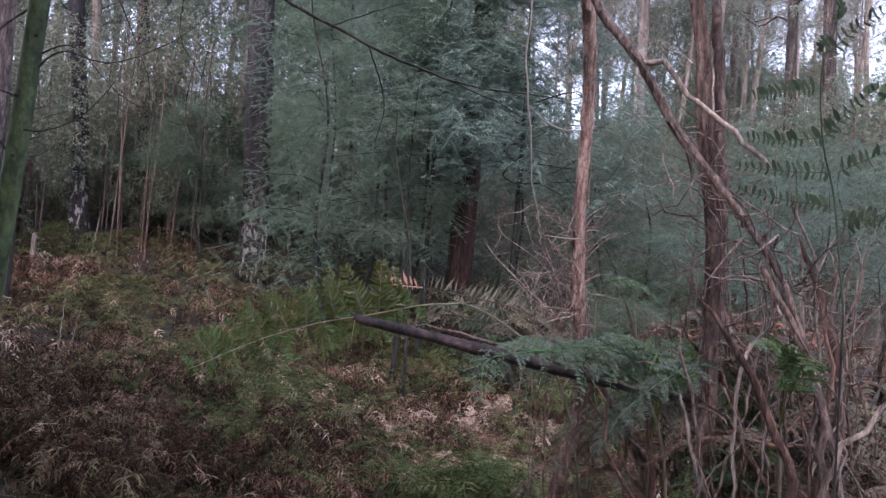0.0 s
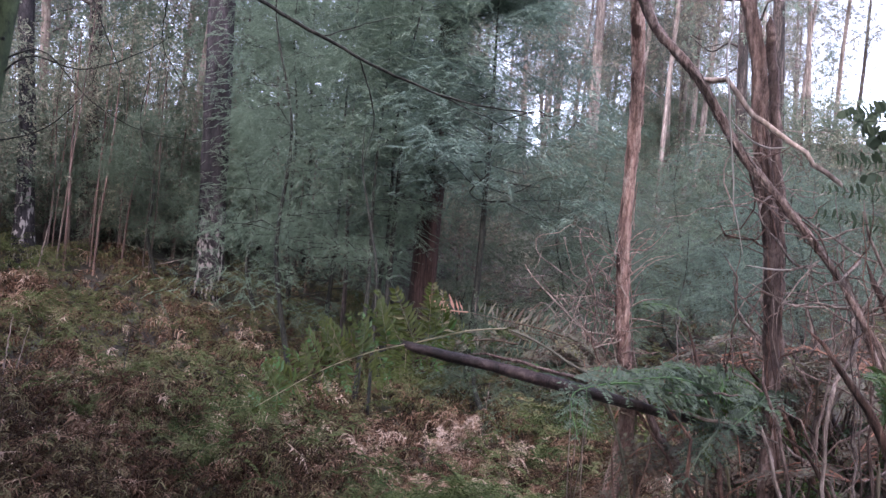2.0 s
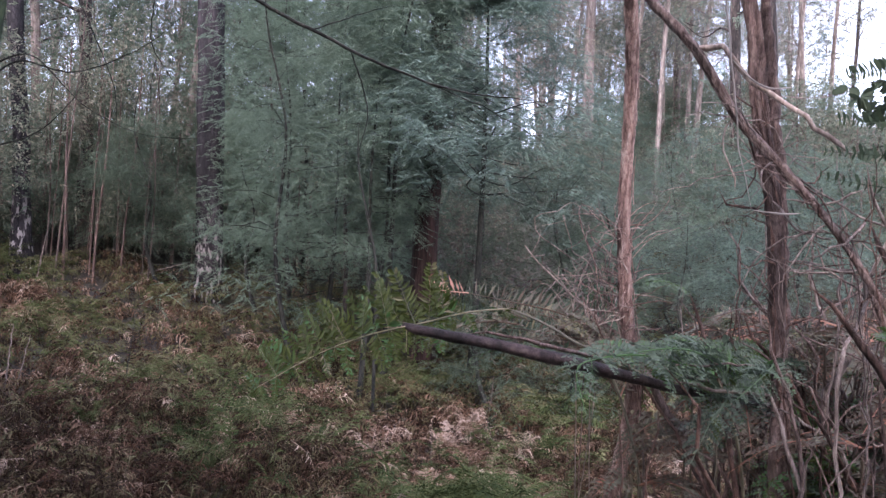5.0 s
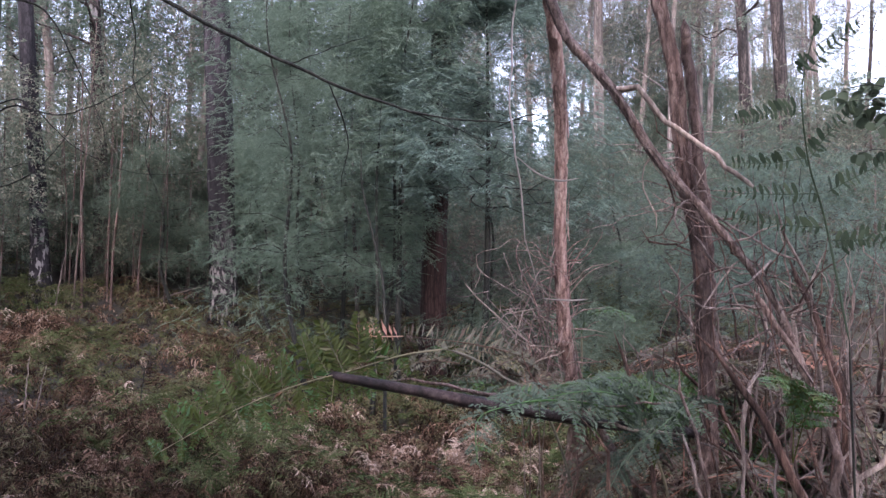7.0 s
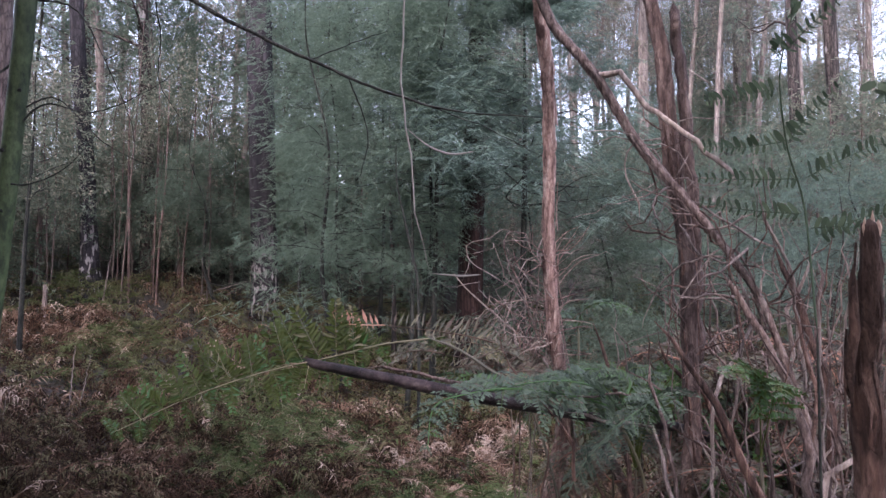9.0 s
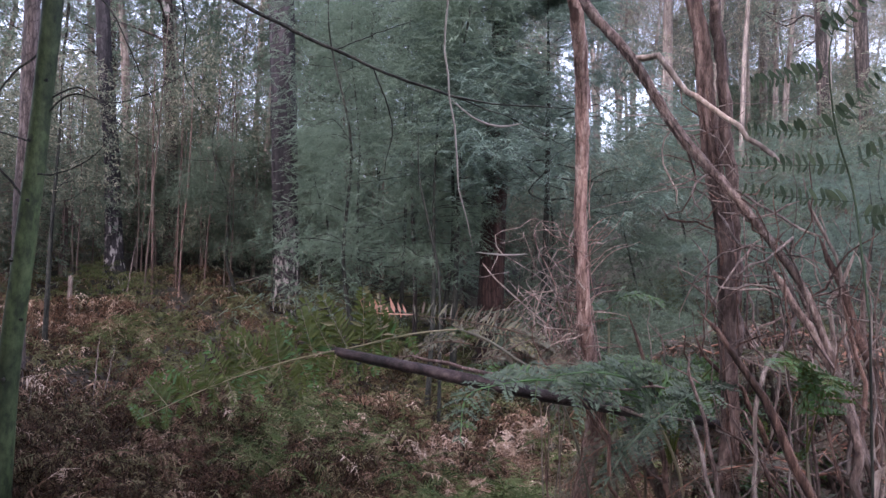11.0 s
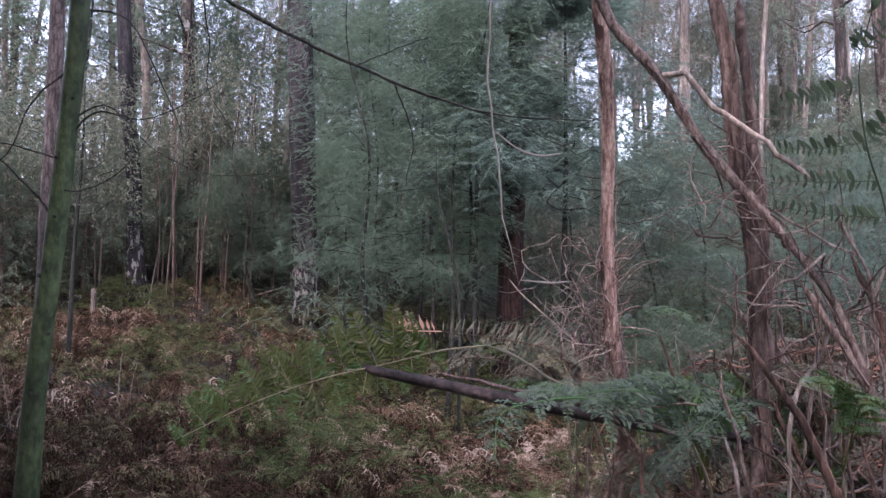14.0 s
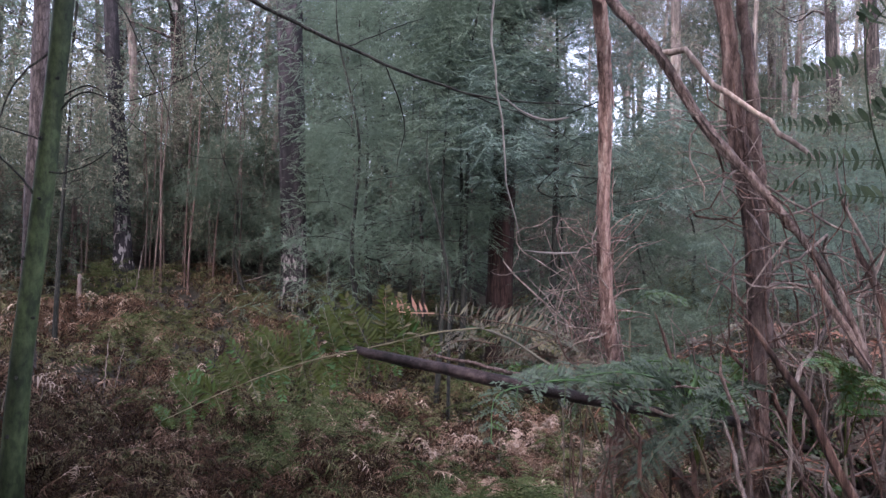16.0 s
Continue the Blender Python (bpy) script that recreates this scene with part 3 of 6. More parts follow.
g = Geo()
tube(g, [(0.6, -0.4, 7.2, 0.0300), (1.0, -0.8, 5.9, 0.0240), (1.52, -1.04, 4.75, 0.0195), (1.95, -1.03, 4.5, 0.0180), (2.38, -1.01, 4.26, 0.0165), (2.89, -1.0, 4.03, 0.0142), (3.44, -0.99, 3.8, 0.0112), (4.0, -0.98, 3.65, 0.0075), (4.76, -0.98, 3.61, 0.0023)], 8, 0.06, 0.12, waver=0.03, seed=77)
arch = part("branch", g.mesh("branch", BARK_TWIG, True), wattle, "long arching dark branch")
r0 = np.random.default_rng(9)
for k, q in enumerate([
    [(1.75, -1.03, 4.6, 0.007), (1.8, -1.0, 4.2, 0.005), (1.82, -1.0, 3.8, 0.004), (2.0, -1.0, 3.5, 0.002)],
    [(3.2, -1.0, 3.9, 0.007), (3.35, -0.9, 3.5, 0.005), (3.3, -0.9, 3.1, 0.002)],
    [(2.9, -1.0, 4.02, 0.006), (3.2, -1.0, 4.15, 0.004), (3.5, -1.0, 4.25, 0.002)],
    [(3.8, -0.98, 3.7, 0.006), (4.2, -1.0, 3.55, 0.004), (4.7, -1.0, 3.3, 0.002)],
]):
    g = Geo()
    tube(g, q, 5, 0.05, 0.12, waver=0.02, seed=k + 20)
    part("side_twig", g.mesh("side_twig", BARK_TWIG, True), arch)
g = Geo()
paths, ends = limb_paths(p, r0, 9, 6.0, 9.8, 1.8, 0.5, 2)
sprays(g, ends, 5, 0.25, 0.35, 14, (0.08, 0.02), 0.7, 0.4, 0.6, r0)
tagged(part("foliage", g.mesh("foliage", LEAF_WATTLE), wattle, "fine drooping leaf sprays"), kind="stuff")
g = Geo()
for k, q in enumerate(paths):
    tube(g, q, 5, 0.25, 0.1, seed=k)
tagged(part("branchwork", g.mesh("branchwork", BARK_TWIG, True), wattle), kind="stuff")

# leafy wattles that fill the middle of the gully
WATTLES = [
    (-1.2, 15.0, 10.0, 1.5, 1.3, LEAF_WATTLE, 41), (-0.6, 18.2, 12.0, 2.0, 1.0, LEAF_WATTLE, 42), (0.1, 14.2, 9.0, 1.1, 2.6, LEAF_WATTLE, 43), (-1.5, 18.8, 9.5, 0.95, 1.9, LEAF_WATTLE, 51),
    (1.2, 20.8, 10.0, 2.0, 1.0, LEAF_WATTLE, 52), (3.3, 18.8, 5.6, 1.9, 0.9, LEAF_LIGHT, 45), (4.6, 14.8, 4.8, 2.0, 1.7, LEAF_LIGHT, 46),
    (6.2, 17.0, 5.0, 2.0, 1.6, LEAF_LIGHT, 47), (8.9, 18.5, 4.8, 2.1, 0.6, LEAF_DIMMED, 48), (6.4, 13.6, 4.0, 1.9, 1.7, LEAF_DIMMED, 49), (2.5, 13.4, 2.7, 1.1, 0.3, LEAF_LIGHT, 76), (3.7, 13.2, 2.4, 1.1, 0.3, LEAF_LIGHT, 77), (-3.0, 24.5, 8.5, 1.6, 0.9, LEAF_LIGHT, 50),
    (0.3, 16.8, 10.6, 1.9, 3.2, LEAF_WATTLE, 55), (8.3, 14.4, 4.0, 1.9, 1.6, LEAF_DIMMED, 53), (10.6, 16.2, 4.4, 2.0, 1.5, LEAF_DIMMED, 54), (5.4, 16.4, 3.4, 1.6, 0.6, LEAF_WATTLE, 56), (7.6, 16.4, 3.4, 1.7, 0.6, LEAF_WATTLE, 73), (-2.3, 18.6, 5.4, 0.7, 3.0, LEAF_WATTLE, 59), (-4.75, 19.4, 5.6, 1.1, 0.8, LEAF_LIGHT, 60), (-6.4, 21.2, 5.2, 1.4, 0.7, LEAF_LIGHT, 71), (-5.4, 23.0, 6.4, 1.5, 0.8, LEAF_LIGHT, 72), (-8.6, 22.8, 4.6, 1.5, 0.5, LEAF_LIGHT, 74), (-10.6, 21.2, 4.2, 1.5, 0.4, LEAF_LIGHT, 75), 
]
for x, y, h, reach, low, leaf_m, seed in WATTLES:
    r0 = np.random.default_rng(seed)
    lx, ly = r0.normal(size=2) * 0.7
    tree("wattle_tree", x, y, [(0, 0, 0, 0.055), (lx * 0.5, ly * 0.3, h * 0.25, 0.04), (lx * 0.4, ly, h * 0.5, 0.026), (lx, ly * 1.2, h * 0.75, 0.015), (lx * 0.8, ly, h, 0.005)], BARK_TWIG,
         "bushy young wattle with fine blue-green foliage" if leaf_m is LEAF_WATTLE else "feathery wattle shrub in green darkened for shade" if leaf_m is LEAF_DIMMED else "light green feathery wattle shrub", sides=10, step=0.3, seed=seed,
         limbs=(int(14 + h * 2.6), low, h * 0.98, reach, 0.1, 4), foliage=(7, (0.22, 0.22, 0.08), 0.5, 18, (0.14, 0.017), 0.45, 0.7, 0.2) if seed == 55 else (7, (0.24, 0.24, 0.1), 0.4, 20, (0.07, 0.014), 0.4, 0.5, 0.3) if h < 6 else (6, (0.28, 0.28, 0.11), 0.42, 20, (0.085, 0.016), 0.4, 0.6, 0.22), leaf_m=leaf_m, group="gully wattles")

# wattle with long flat sprays beside the red trunk, leaf colour dimmed for backlight
tree("wattle_tree", 2.3, 14.8, [(0, 0, 0, 0.08), (0.1, 0, 3.0, 0.06), (0.15, 0.1, 6.0, 0.04), (0.1, 0.1, 9.6, 0.008)], BARK_TWIG, "dense blue-green wattle with long feathery sprays, darkened as if backlit", sides=10, step=0.3, seed=81,
     limbs=(72, 3.9, 9.4, 3.2, 0.06, 4, 0.9), foliage=(9, (0.22, 0.22, 0.07), 0.55, 20, (0.15, 0.02), 0.35, 0.8, 0.15), leaf_m=LEAF_DIMMED, group="gully wattles")
tree("wattle_tree", 0.6, 15.2, [(0, 0, 0, 0.07), (0.05, 0, 3.0, 0.05), (0.1, 0.1, 6.0, 0.035), (0.1, 0.1, 10.4, 0.008)], BARK_TWIG, "dense blue-green wattle with long feathery sprays, darkened as if backlit", sides=10, step=0.3, seed=82,
     limbs=(40, 3.6, 10.0, 1.5, 0.06, 4, 0.6), foliage=(6, (0.22, 0.22, 0.07), 0.5, 18, (0.13, 0.018), 0.35, 0.8, 0.15), leaf_m=LEAF_DIMMED, group="gully wattles")

# slim bare pole and a crooked dead one in front of the wattles, a pale gum far behind them
tree("dead_pole", -0.2, 17.0, [(0, 0, 0, 0.06), (-0.02, 0, 2.0, 0.045), (-0.1, 0, 3.6, 0.042), (-0.14, 0, 5.2, 0.03), (-0.15, 0, 6.2, 0.01)], BARK_DARK, "slim dark bare pole among the wattles", sides=10, seed=57, limbs=(5, 2.2, 5.4, 0.8, 0.5, 1))
tree("dead_pole", 0.3, 13.2, [(0, 0, 0, 0.035), (-0.02, 0, 2.6, 0.026), (-0.2, 0, 3.6, 0.022), (-0.42, 0, 4.6, 0.014), (-0.44, 0, 5.4, 0.005)], BARK_TWIG, "thin dark crooked dead pole among the wattles", sides=8, seed=58, limbs=(5, 2.0, 5.0, 0.6, 0.5, 1))

# olive broad-leaved shrubs under the dark trunks
for x, y, h, seed in [(-7.6, 15.2, 6.0, 62), (-9.4, 17.5, 6.5, 63), (-10.8, 15.5, 5.0, 65)]:
    tree("understorey_tree", x, y, [(0, 0, 0, 0.05), (0.05, 0, h * 0.4, 0.04), (0.1, 0.1, h * 0.75, 0.025), (0.1, 0.1, h, 0.006)], BARK_TWIG, "slim understorey tree with small olive leaves", sides=8, step=0.3, seed=seed,
         limbs=(14, h * 0.5, h * 0.95, 1.5, 0.5, 3), foliage=(8, 0.3, 0.26, 8, (0.1, 0.036), 0.5, 0.3, 0.6), leaf_m=LEAF_OLIVE, group="understorey trees")

# thin bare saplings in the thicket
r0 = np.random.default_rng(70)
sapling = None
for k in range(34):
    x, y = r0.uniform(-11, -4.0), r0.uniform(18.5, 27)
    if sapling is None or k % 6 == 0:
        h = r0.uniform(5, 8)
        sapling = tree("sapling", x, y, [(0, 0, 0, 0.022), (0.05, 0.02, h * 0.4, 0.017), (r0.normal() * 0.15, 0.1, h * 0.75, 0.015), (r0.normal() * 0.2, 0.1, h, 0.005)], BARK_THIN, "thin straight brown sapling in the thicket", sides=7, step=0.3, seed=70 + k,
                       limbs=(7, h * 0.5, h * 0.95, 0.7, 0.6, 1), foliage=(3, 0.2, 0.25, 8, (0.08, 0.022), 0.5, 0.3, 0.6), leaf_m=LEAF_DRY, group="thicket saplings")
    else:
        copy_thing(sapling, pose(x, y, float(ground_z(x, y)), r0.normal() * 2, r0.normal() * 2, r0.uniform(0, 360)))

# pink-brown bare saplings with olive tops beside the charred tree
for k, (x, y, h, r, lean) in enumerate([(-7.25, 20.0, 6.4, 0.036, -0.1), (-6.75, 20.4, 7.0, 0.026, 0.05), (-6.5, 19.9, 6.2, 0.036, 0.22), (-6.15, 20.6, 7.2, 0.022, -0.12), (-5.9, 20.1, 6.6, 0.03, 0.28), (-6.95, 20.8, 5.6, 0.018, 0.16), (-7.75, 20.5, 6.0, 0.02, 0.1)]):
    tree("sapling", x, y, [(0, 0, -0.05, r), (lean * 0.2, 0, h * 0.25, r * 0.85), (lean * 0.8, 0, h * 0.55, r * 0.7), (lean, 0, h, r * 0.2)], BARK_ROSY, "slim pink-brown sapling with small olive leaves", sides=8, step=0.25, seed=170 + k,
         limbs=(9, h * 0.62, h * 0.97, 0.9, 0.4, 3), foliage=(3, 0.26, 0.26, 7, (0.09, 0.032), 0.5, 0.3, 0.6), leaf_m=LEAF_OLIVE, group="rosy saplings")

# scrub and forest that close the slope behind
# scrub and forest that close the slope behind
SCRUB = []
for k, (h, reach, leaf_m) in enumerate([(3.6, 1.9, LEAF_LIGHT), (4.6, 2.0, LEAF_OLIVE), (3.2, 1.8, LEAF_DRY), (5.2, 2.2, LEAF_LIGHT)]):
    x, y = [(-9.0, 25.0), (-6.0, 26.5), (-11.5, 24.0), (0.5, 23.0)][k]
    SCRUB.append(tree("scrub_bush", x, y, [(0, 0, 0, 0.06), (0.05, 0, h * 0.5, 0.04), (0.1, 0, h, 0.008)], BARK_THIN, ["light green scrub bush on the slope", "olive leafy scrub bush on the slope", "dry brownish scrub bush on the slope", "tall light green scrub bush on the slope"][k], "bush", sides=7, step=0.4, seed=90 + k,
                      limbs=(18, 0.3, h * 0.95, reach, 0.45, 2), foliage=(4, 0.25, 0.45, 11, (0.14, 0.034), 0.5, 0.3, 0.6), twig_sides=3, leaf_m=leaf_m, group="slope scrub"))
r0 = np.random.default_rng(95)
for k in range(84):
    y = 21 + 38 * r0.uniform() ** 1.5
    x = r0.uniform(-0.66, 0.75) * y
    if k < 14:
        x, y = r0.uniform(9, 18), r0.uniform(17, 24)
    elif k < 26:
        x, y = r0.uniform(-17, -9.5), r0.uniform(14.5, 22)
    if -5.5 < x < -2.5 and y < 24:
        continue
    w = [0.3, 0.3, 0.15, 0.25] if x < 4 else [0.5, 0.2, 0.2, 0.1]
    copy_thing(SCRUB[int(r0.choice(4, p=w))], pose(x, y, float(ground_z(x, y)) - 0.05, 0, 0, r0.uniform(0, 360)))
for k, x, y in [(1, -6.3, 21.3), (1, -5.2, 22.6), (2, -7.2, 23.5), (1, -8.6, 22.3), (0, -6.0, 24.5), (1, -9.8, 20.4)]:
    copy_thing(SCRUB[k], pose(x, y, float(ground_z(x, y)) - 0.05, 0, 0, 61 * x))
FAR = []
for k, (bark_m, leaf_m, h, rad, label) in enumerate([
    (BARK_PALE, LEAF_GUM, 18, 0.14, "pale tall gum of the hillside forest"), (BARK_DARK, LEAF_GUM, 16, 0.14, "dark tall gum of the hillside forest"), (BARK_PALE, LEAF_DRY, 19, 0.12, "thin-crowned pale gum of the hillside forest"),
    (BARK_THIN, LEAF_LIGHT, 10, 0.05, "bushy light green tree of the hillside forest"), (BARK_TWIG, LEAF_WATTLE, 12, 0.06, "tall bushy blue-green wattle of the hillside forest"),
]):
    x, y = [(-13, 34), (-2.5, 33), (5.5, 36), (-8, 30), (-0.5, 25)][k]
    lx = [0.5, -0.4, 0.3, 0.6, 0.4][k]
    bushy = k > 2
    FAR.append(tree("forest_tree", x, y, [(0, 0, 0, rad), (lx * 0.2, 0, h * 0.3, rad * 0.85), (lx * 0.6, 0.2, h * 0.6, rad * 0.65), (lx, 0.3, h, 0.03)], bark_m, label, sides=9, step=1.2, seed=120 + k,
                    limbs=(40 if bushy else 24, h * [0.22, 0.18, 0.25, 0.05, 0.08][k], h * 0.98, [2.8, 2.8, 2.4, 1.9, 2.3][k], 0.25 if bushy else 0.5, 2), foliage=(6, 0.4, 0.5, 10, (0.19, 0.05), 0.5, 0.4, 0.5) if bushy else (7, 0.55, 0.6, 11, (0.18, 0.045), 0.7, 0.3, 0.6), twig_sides=3, leaf_m=leaf_m, group="hillside forest"))
r0 = np.random.default_rng(130)
for k in range(92):
    y = 36 + 42 * r0.uniform() ** 1.2
    x = r0.uniform(-0.7, 0.74) * y
    pick = [0.3, 0.2, 0.25, 0.2, 0.05]
    if k < 12:
        x, y = r0.uniform(2.5, 20), r0.uniform(28, 42)
        pick = [0.4, 0.15, 0.4, 0.05, 0.0]
    elif k < 28:
        x, y = r0.uniform(9, 30), r0.uniform(32, 52)
        pick = [0.35, 0.05, 0.35, 0.25, 0.0]
    elif k < 48:
        x, y = r0.uniform(-12, 3.4), r0.uniform(22.5, 32)
        pick = [0.05, 0.1, 0.05, 0.5, 0.3]
    elif k < 64:
        x, y = r0.uniform(-25, -11), r0.uniform(19, 35)
        pick = [0.2, 0.25, 0.25, 0.25, 0.05]
    if (0.26 < x / y < 0.42 and y < 46 and k % 3) or (abs(x - 11) < 1.5 and y < 35) or (-5.6 < x < -2.6 and y < 25):
        continue
    copy_thing(FAR[int(r0.choice(5, p=pick))], pose(x, y, float(ground_z(x, y)) - 0.1, r0.normal() * 3.5, r0.normal() * 3.5, r0.uniform(0, 360)))
for k, x, y in [(1, -13.5, 27.0), (1, -17.5, 30.0), (0, -10.0, 33.0), (3, -12.6, 17.6), (3, -14.2, 20.5), (4, -15.5, 23.5), (2, 13.5, 41.5), (0, 16.5, 30), (0, 18.5, 43), (2, 15.5, 56), (3, -2.2, 23.2), (4, -3.2, 27.5), (3, -4.7, 26.2), (3, -1.2, 26)]:
    copy_thing(FAR[k], pose(x, y, float(ground_z(x, y)) - 0.1, 0, 2, 70 * x))
# thin tan gums, with low scrub at their feet, that fill the rise to the east
for k in range(44):
    y = r0.uniform(50, 88)
    x = r0.uniform(0.1, 0.66) * y
    copy_thing(FAR[[0, 2, 2, 0, 1, 2, 3][k % 7]], pose(x, y, float(ground_z(x, y)) - 0.1, r0.normal() * 3, r0.normal() * 3, r0.uniform(0, 360)))
for k in range(30):
    y = r0.uniform(34, 56)
    x = r0.uniform(0.16, 0.62) * y
    low = copy_thing(SCRUB[[0, 2, 3, 2][k % 4]], pose(x, y, float(ground_z(x, y)) - 0.1, 0, 0, r0.uniform(0, 360)))
    low.scale = (1.2, 1.2, r0.uniform(0.8, 1.3))
# unseen copies of forest trees, added behind and beside the way to shade it
for k, x, y in [(4, -3.8, -1.0), (4, -5.0, 1.5), (3, -6.6, 3.4), (4, -2.6, -3.6), (1, -5.6, -0.6), (3, -8.0, 5.2)]:
    copy_thing(FAR[k], pose(x, y, float(ground_z(x, y)) - 0.1, 0, 0, 55 * x))
for k in range(26):
    x, y = r0.uniform(-17, 13), r0.uniform(-18, -3.5)
    if k >= 16:
        y = r0.uniform(-3, 7)
        x = -0.85 * max(y, 0) - r0.uniform(3.5, 9)
    copy_thing(FAR[[0, 1, 3, 4, 1][k % 5]], pose(x, y, float(ground_z(x, y)) - 0.1, r0.normal() * 2, r0.normal() * 2, r0.uniform(0, 360)))


# ---- bracken ----
def frond(geo, rachis, width, pairs, teeth, tint, seed, droop=0.25, fold=0.0, rough=0.12, start=0.12, stalk=0.004, lean=0.55, roll=0.0, rings=24, face=(0.0, 0.0, 1.0), lobe=0.3, under=1.0, taper=0.78, blunt=False, fall=0.75, slim=None):
    """A bracken frond along its rachis (x, y, z points): paired side leaflets, each a comb of small lobes, shorter to the tip."""
    r0 = np.random.default_rng(seed)
    s = spline([(*p, stalk * (1 - 0.75 * k / (len(rachis) - 1))) for k, p in enumerate(rachis)], np.linalg.norm(np.subtract(rachis[-1], rachis[0])) / rings)
    tube(geo, s if rings > 10 else s[::2], 4 if rings > 10 else 3, 10, 0.05, tint=tint + 0.12, seed=seed)
    c = s[:, :3]
    d = unit(np.gradient(c, axis=0))
    up = np.array(face)
    side = unit(np.cross(d, up))
    nrm = unit(np.cross(side, d))
    fr = np.linspace(start, 0.985, pairs)
    slim = slim or 0.75 / pairs
    for k, f in enumerate(fr):
        i = f * (len(c) - 1)
        a = int(i)
        b = min(a + 1, len(c) - 1)
        o = c[a] + (c[b] - c[a]) * (i - a)
        t = (f - start) / (1 - start)
        ln = width * (1 - t) ** fall * min(1.0, 0.62 + 2.2 * t) + 0.012
        for sg in (1, -1):
            w = unit(d[a] * lean + side[a] * sg * (1 - fold) + nrm[a] * (fold + r0.normal() * rough) + r0.normal(size=3) * rough)
            l2 = ln * r0.uniform(0.8, 1.12) * (under if w[2] < 0 else 1.0)
            n2 = unit(nrm[a] + r0.normal(size=3) * rough * 1.6)
            sd = unit(np.cross(w, n2))
            tt = np.clip(tint + r0.normal() * 0.04, 0, 1)
            if teeth == 0:
                mid = o + w * l2 * 0.4
                v = [o, mid + sd * l2 * slim, o + w * l2 - [0, 0, droop * l2], mid - sd * l2 * slim]
                geo.add(v, [[0, 1, 2, 3]], tt)
                continue
            u = np.linspace(0.06, 0.97, teeth)
            axis = o + w * (u * l2)[:, None] - np.array([0, 0, 1.0]) * (droop * l2 * u**2)[:, None]
            tl = l2 * lobe * (1 - taper * u) + 0.004
            for s2 in (1, -1):
                tw = np.broadcast_to(sd * s2 + w * 0.45, axis.shape) + r0.normal(size=axis.shape) * rough
                leaves(geo, axis, tw, tl, np.minimum(l2 / teeth * 0.68, tl * 0.5) if blunt else np.minimum(l2 / teeth * 1.15, tl * 0.7), np.broadcast_to(n2, axis.shape) + r0.normal(size=axis.shape) * rough, tt, bend=0.1, blunt=blunt)
            ends = np.array([o - sd * 0.0012, o + sd * 0.0012, axis[-1] + sd * 0.0006, axis[-1] - sd * 0.0006])
            geo.add(ends, [[0, 1, 2, 3]], tt + 0.1)


def frond_template(seed, length, width, pairs, teeth, arch, curl):
    g = Geo()
    r0 = np.random.default_rng(seed)
    pts = [(0, 0, 0)]
    for k in range(1, 5):
        f = k / 4
        pts.append((length * f * (1 - 0.12 * curl * f), r0.normal() * 0.05 * length * curl, arch * length * f - (arch + 0.35 * curl) * length * f * f))
    frond(g, pts, width, pairs, teeth, 0.0, seed, droop=0.2 + 0.35 * curl, rough=0.1 + 0.2 * curl, stalk=0.005, rings=6)
    return np.concatenate(g.v), np.concatenate(g.q)


NEAR_T = [frond_template(200 + k, 0.42, 0.12, 10, 0, [0.5, 0.35, 0.6, 0.4][k % 4], [0.2, 0.3, 0.5, 0.8, 1.0, 0.6][k]) for k in range(6)]
FAR_T = [frond_template(220 + k, 0.5, 0.16, 7, 0, 0.45, [0.2, 0.4, 0.9, 1.2][k]) for k in range(4)]


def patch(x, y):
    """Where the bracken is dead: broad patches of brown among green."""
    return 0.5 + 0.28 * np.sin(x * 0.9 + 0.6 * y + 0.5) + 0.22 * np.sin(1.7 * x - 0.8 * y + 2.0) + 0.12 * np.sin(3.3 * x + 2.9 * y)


def mound(x, y):
    """Bracken stands in heaps with dark hollows between."""
    return np.clip(0.5 + 0.32 * np.sin(2.1 * x + 1.3 * y) + 0.26 * np.sin(1.4 * x - 2.3 * y + 1.0) + 0.2 * np.sin(4.3 * x + 0.7 * y), 0.04, 1)


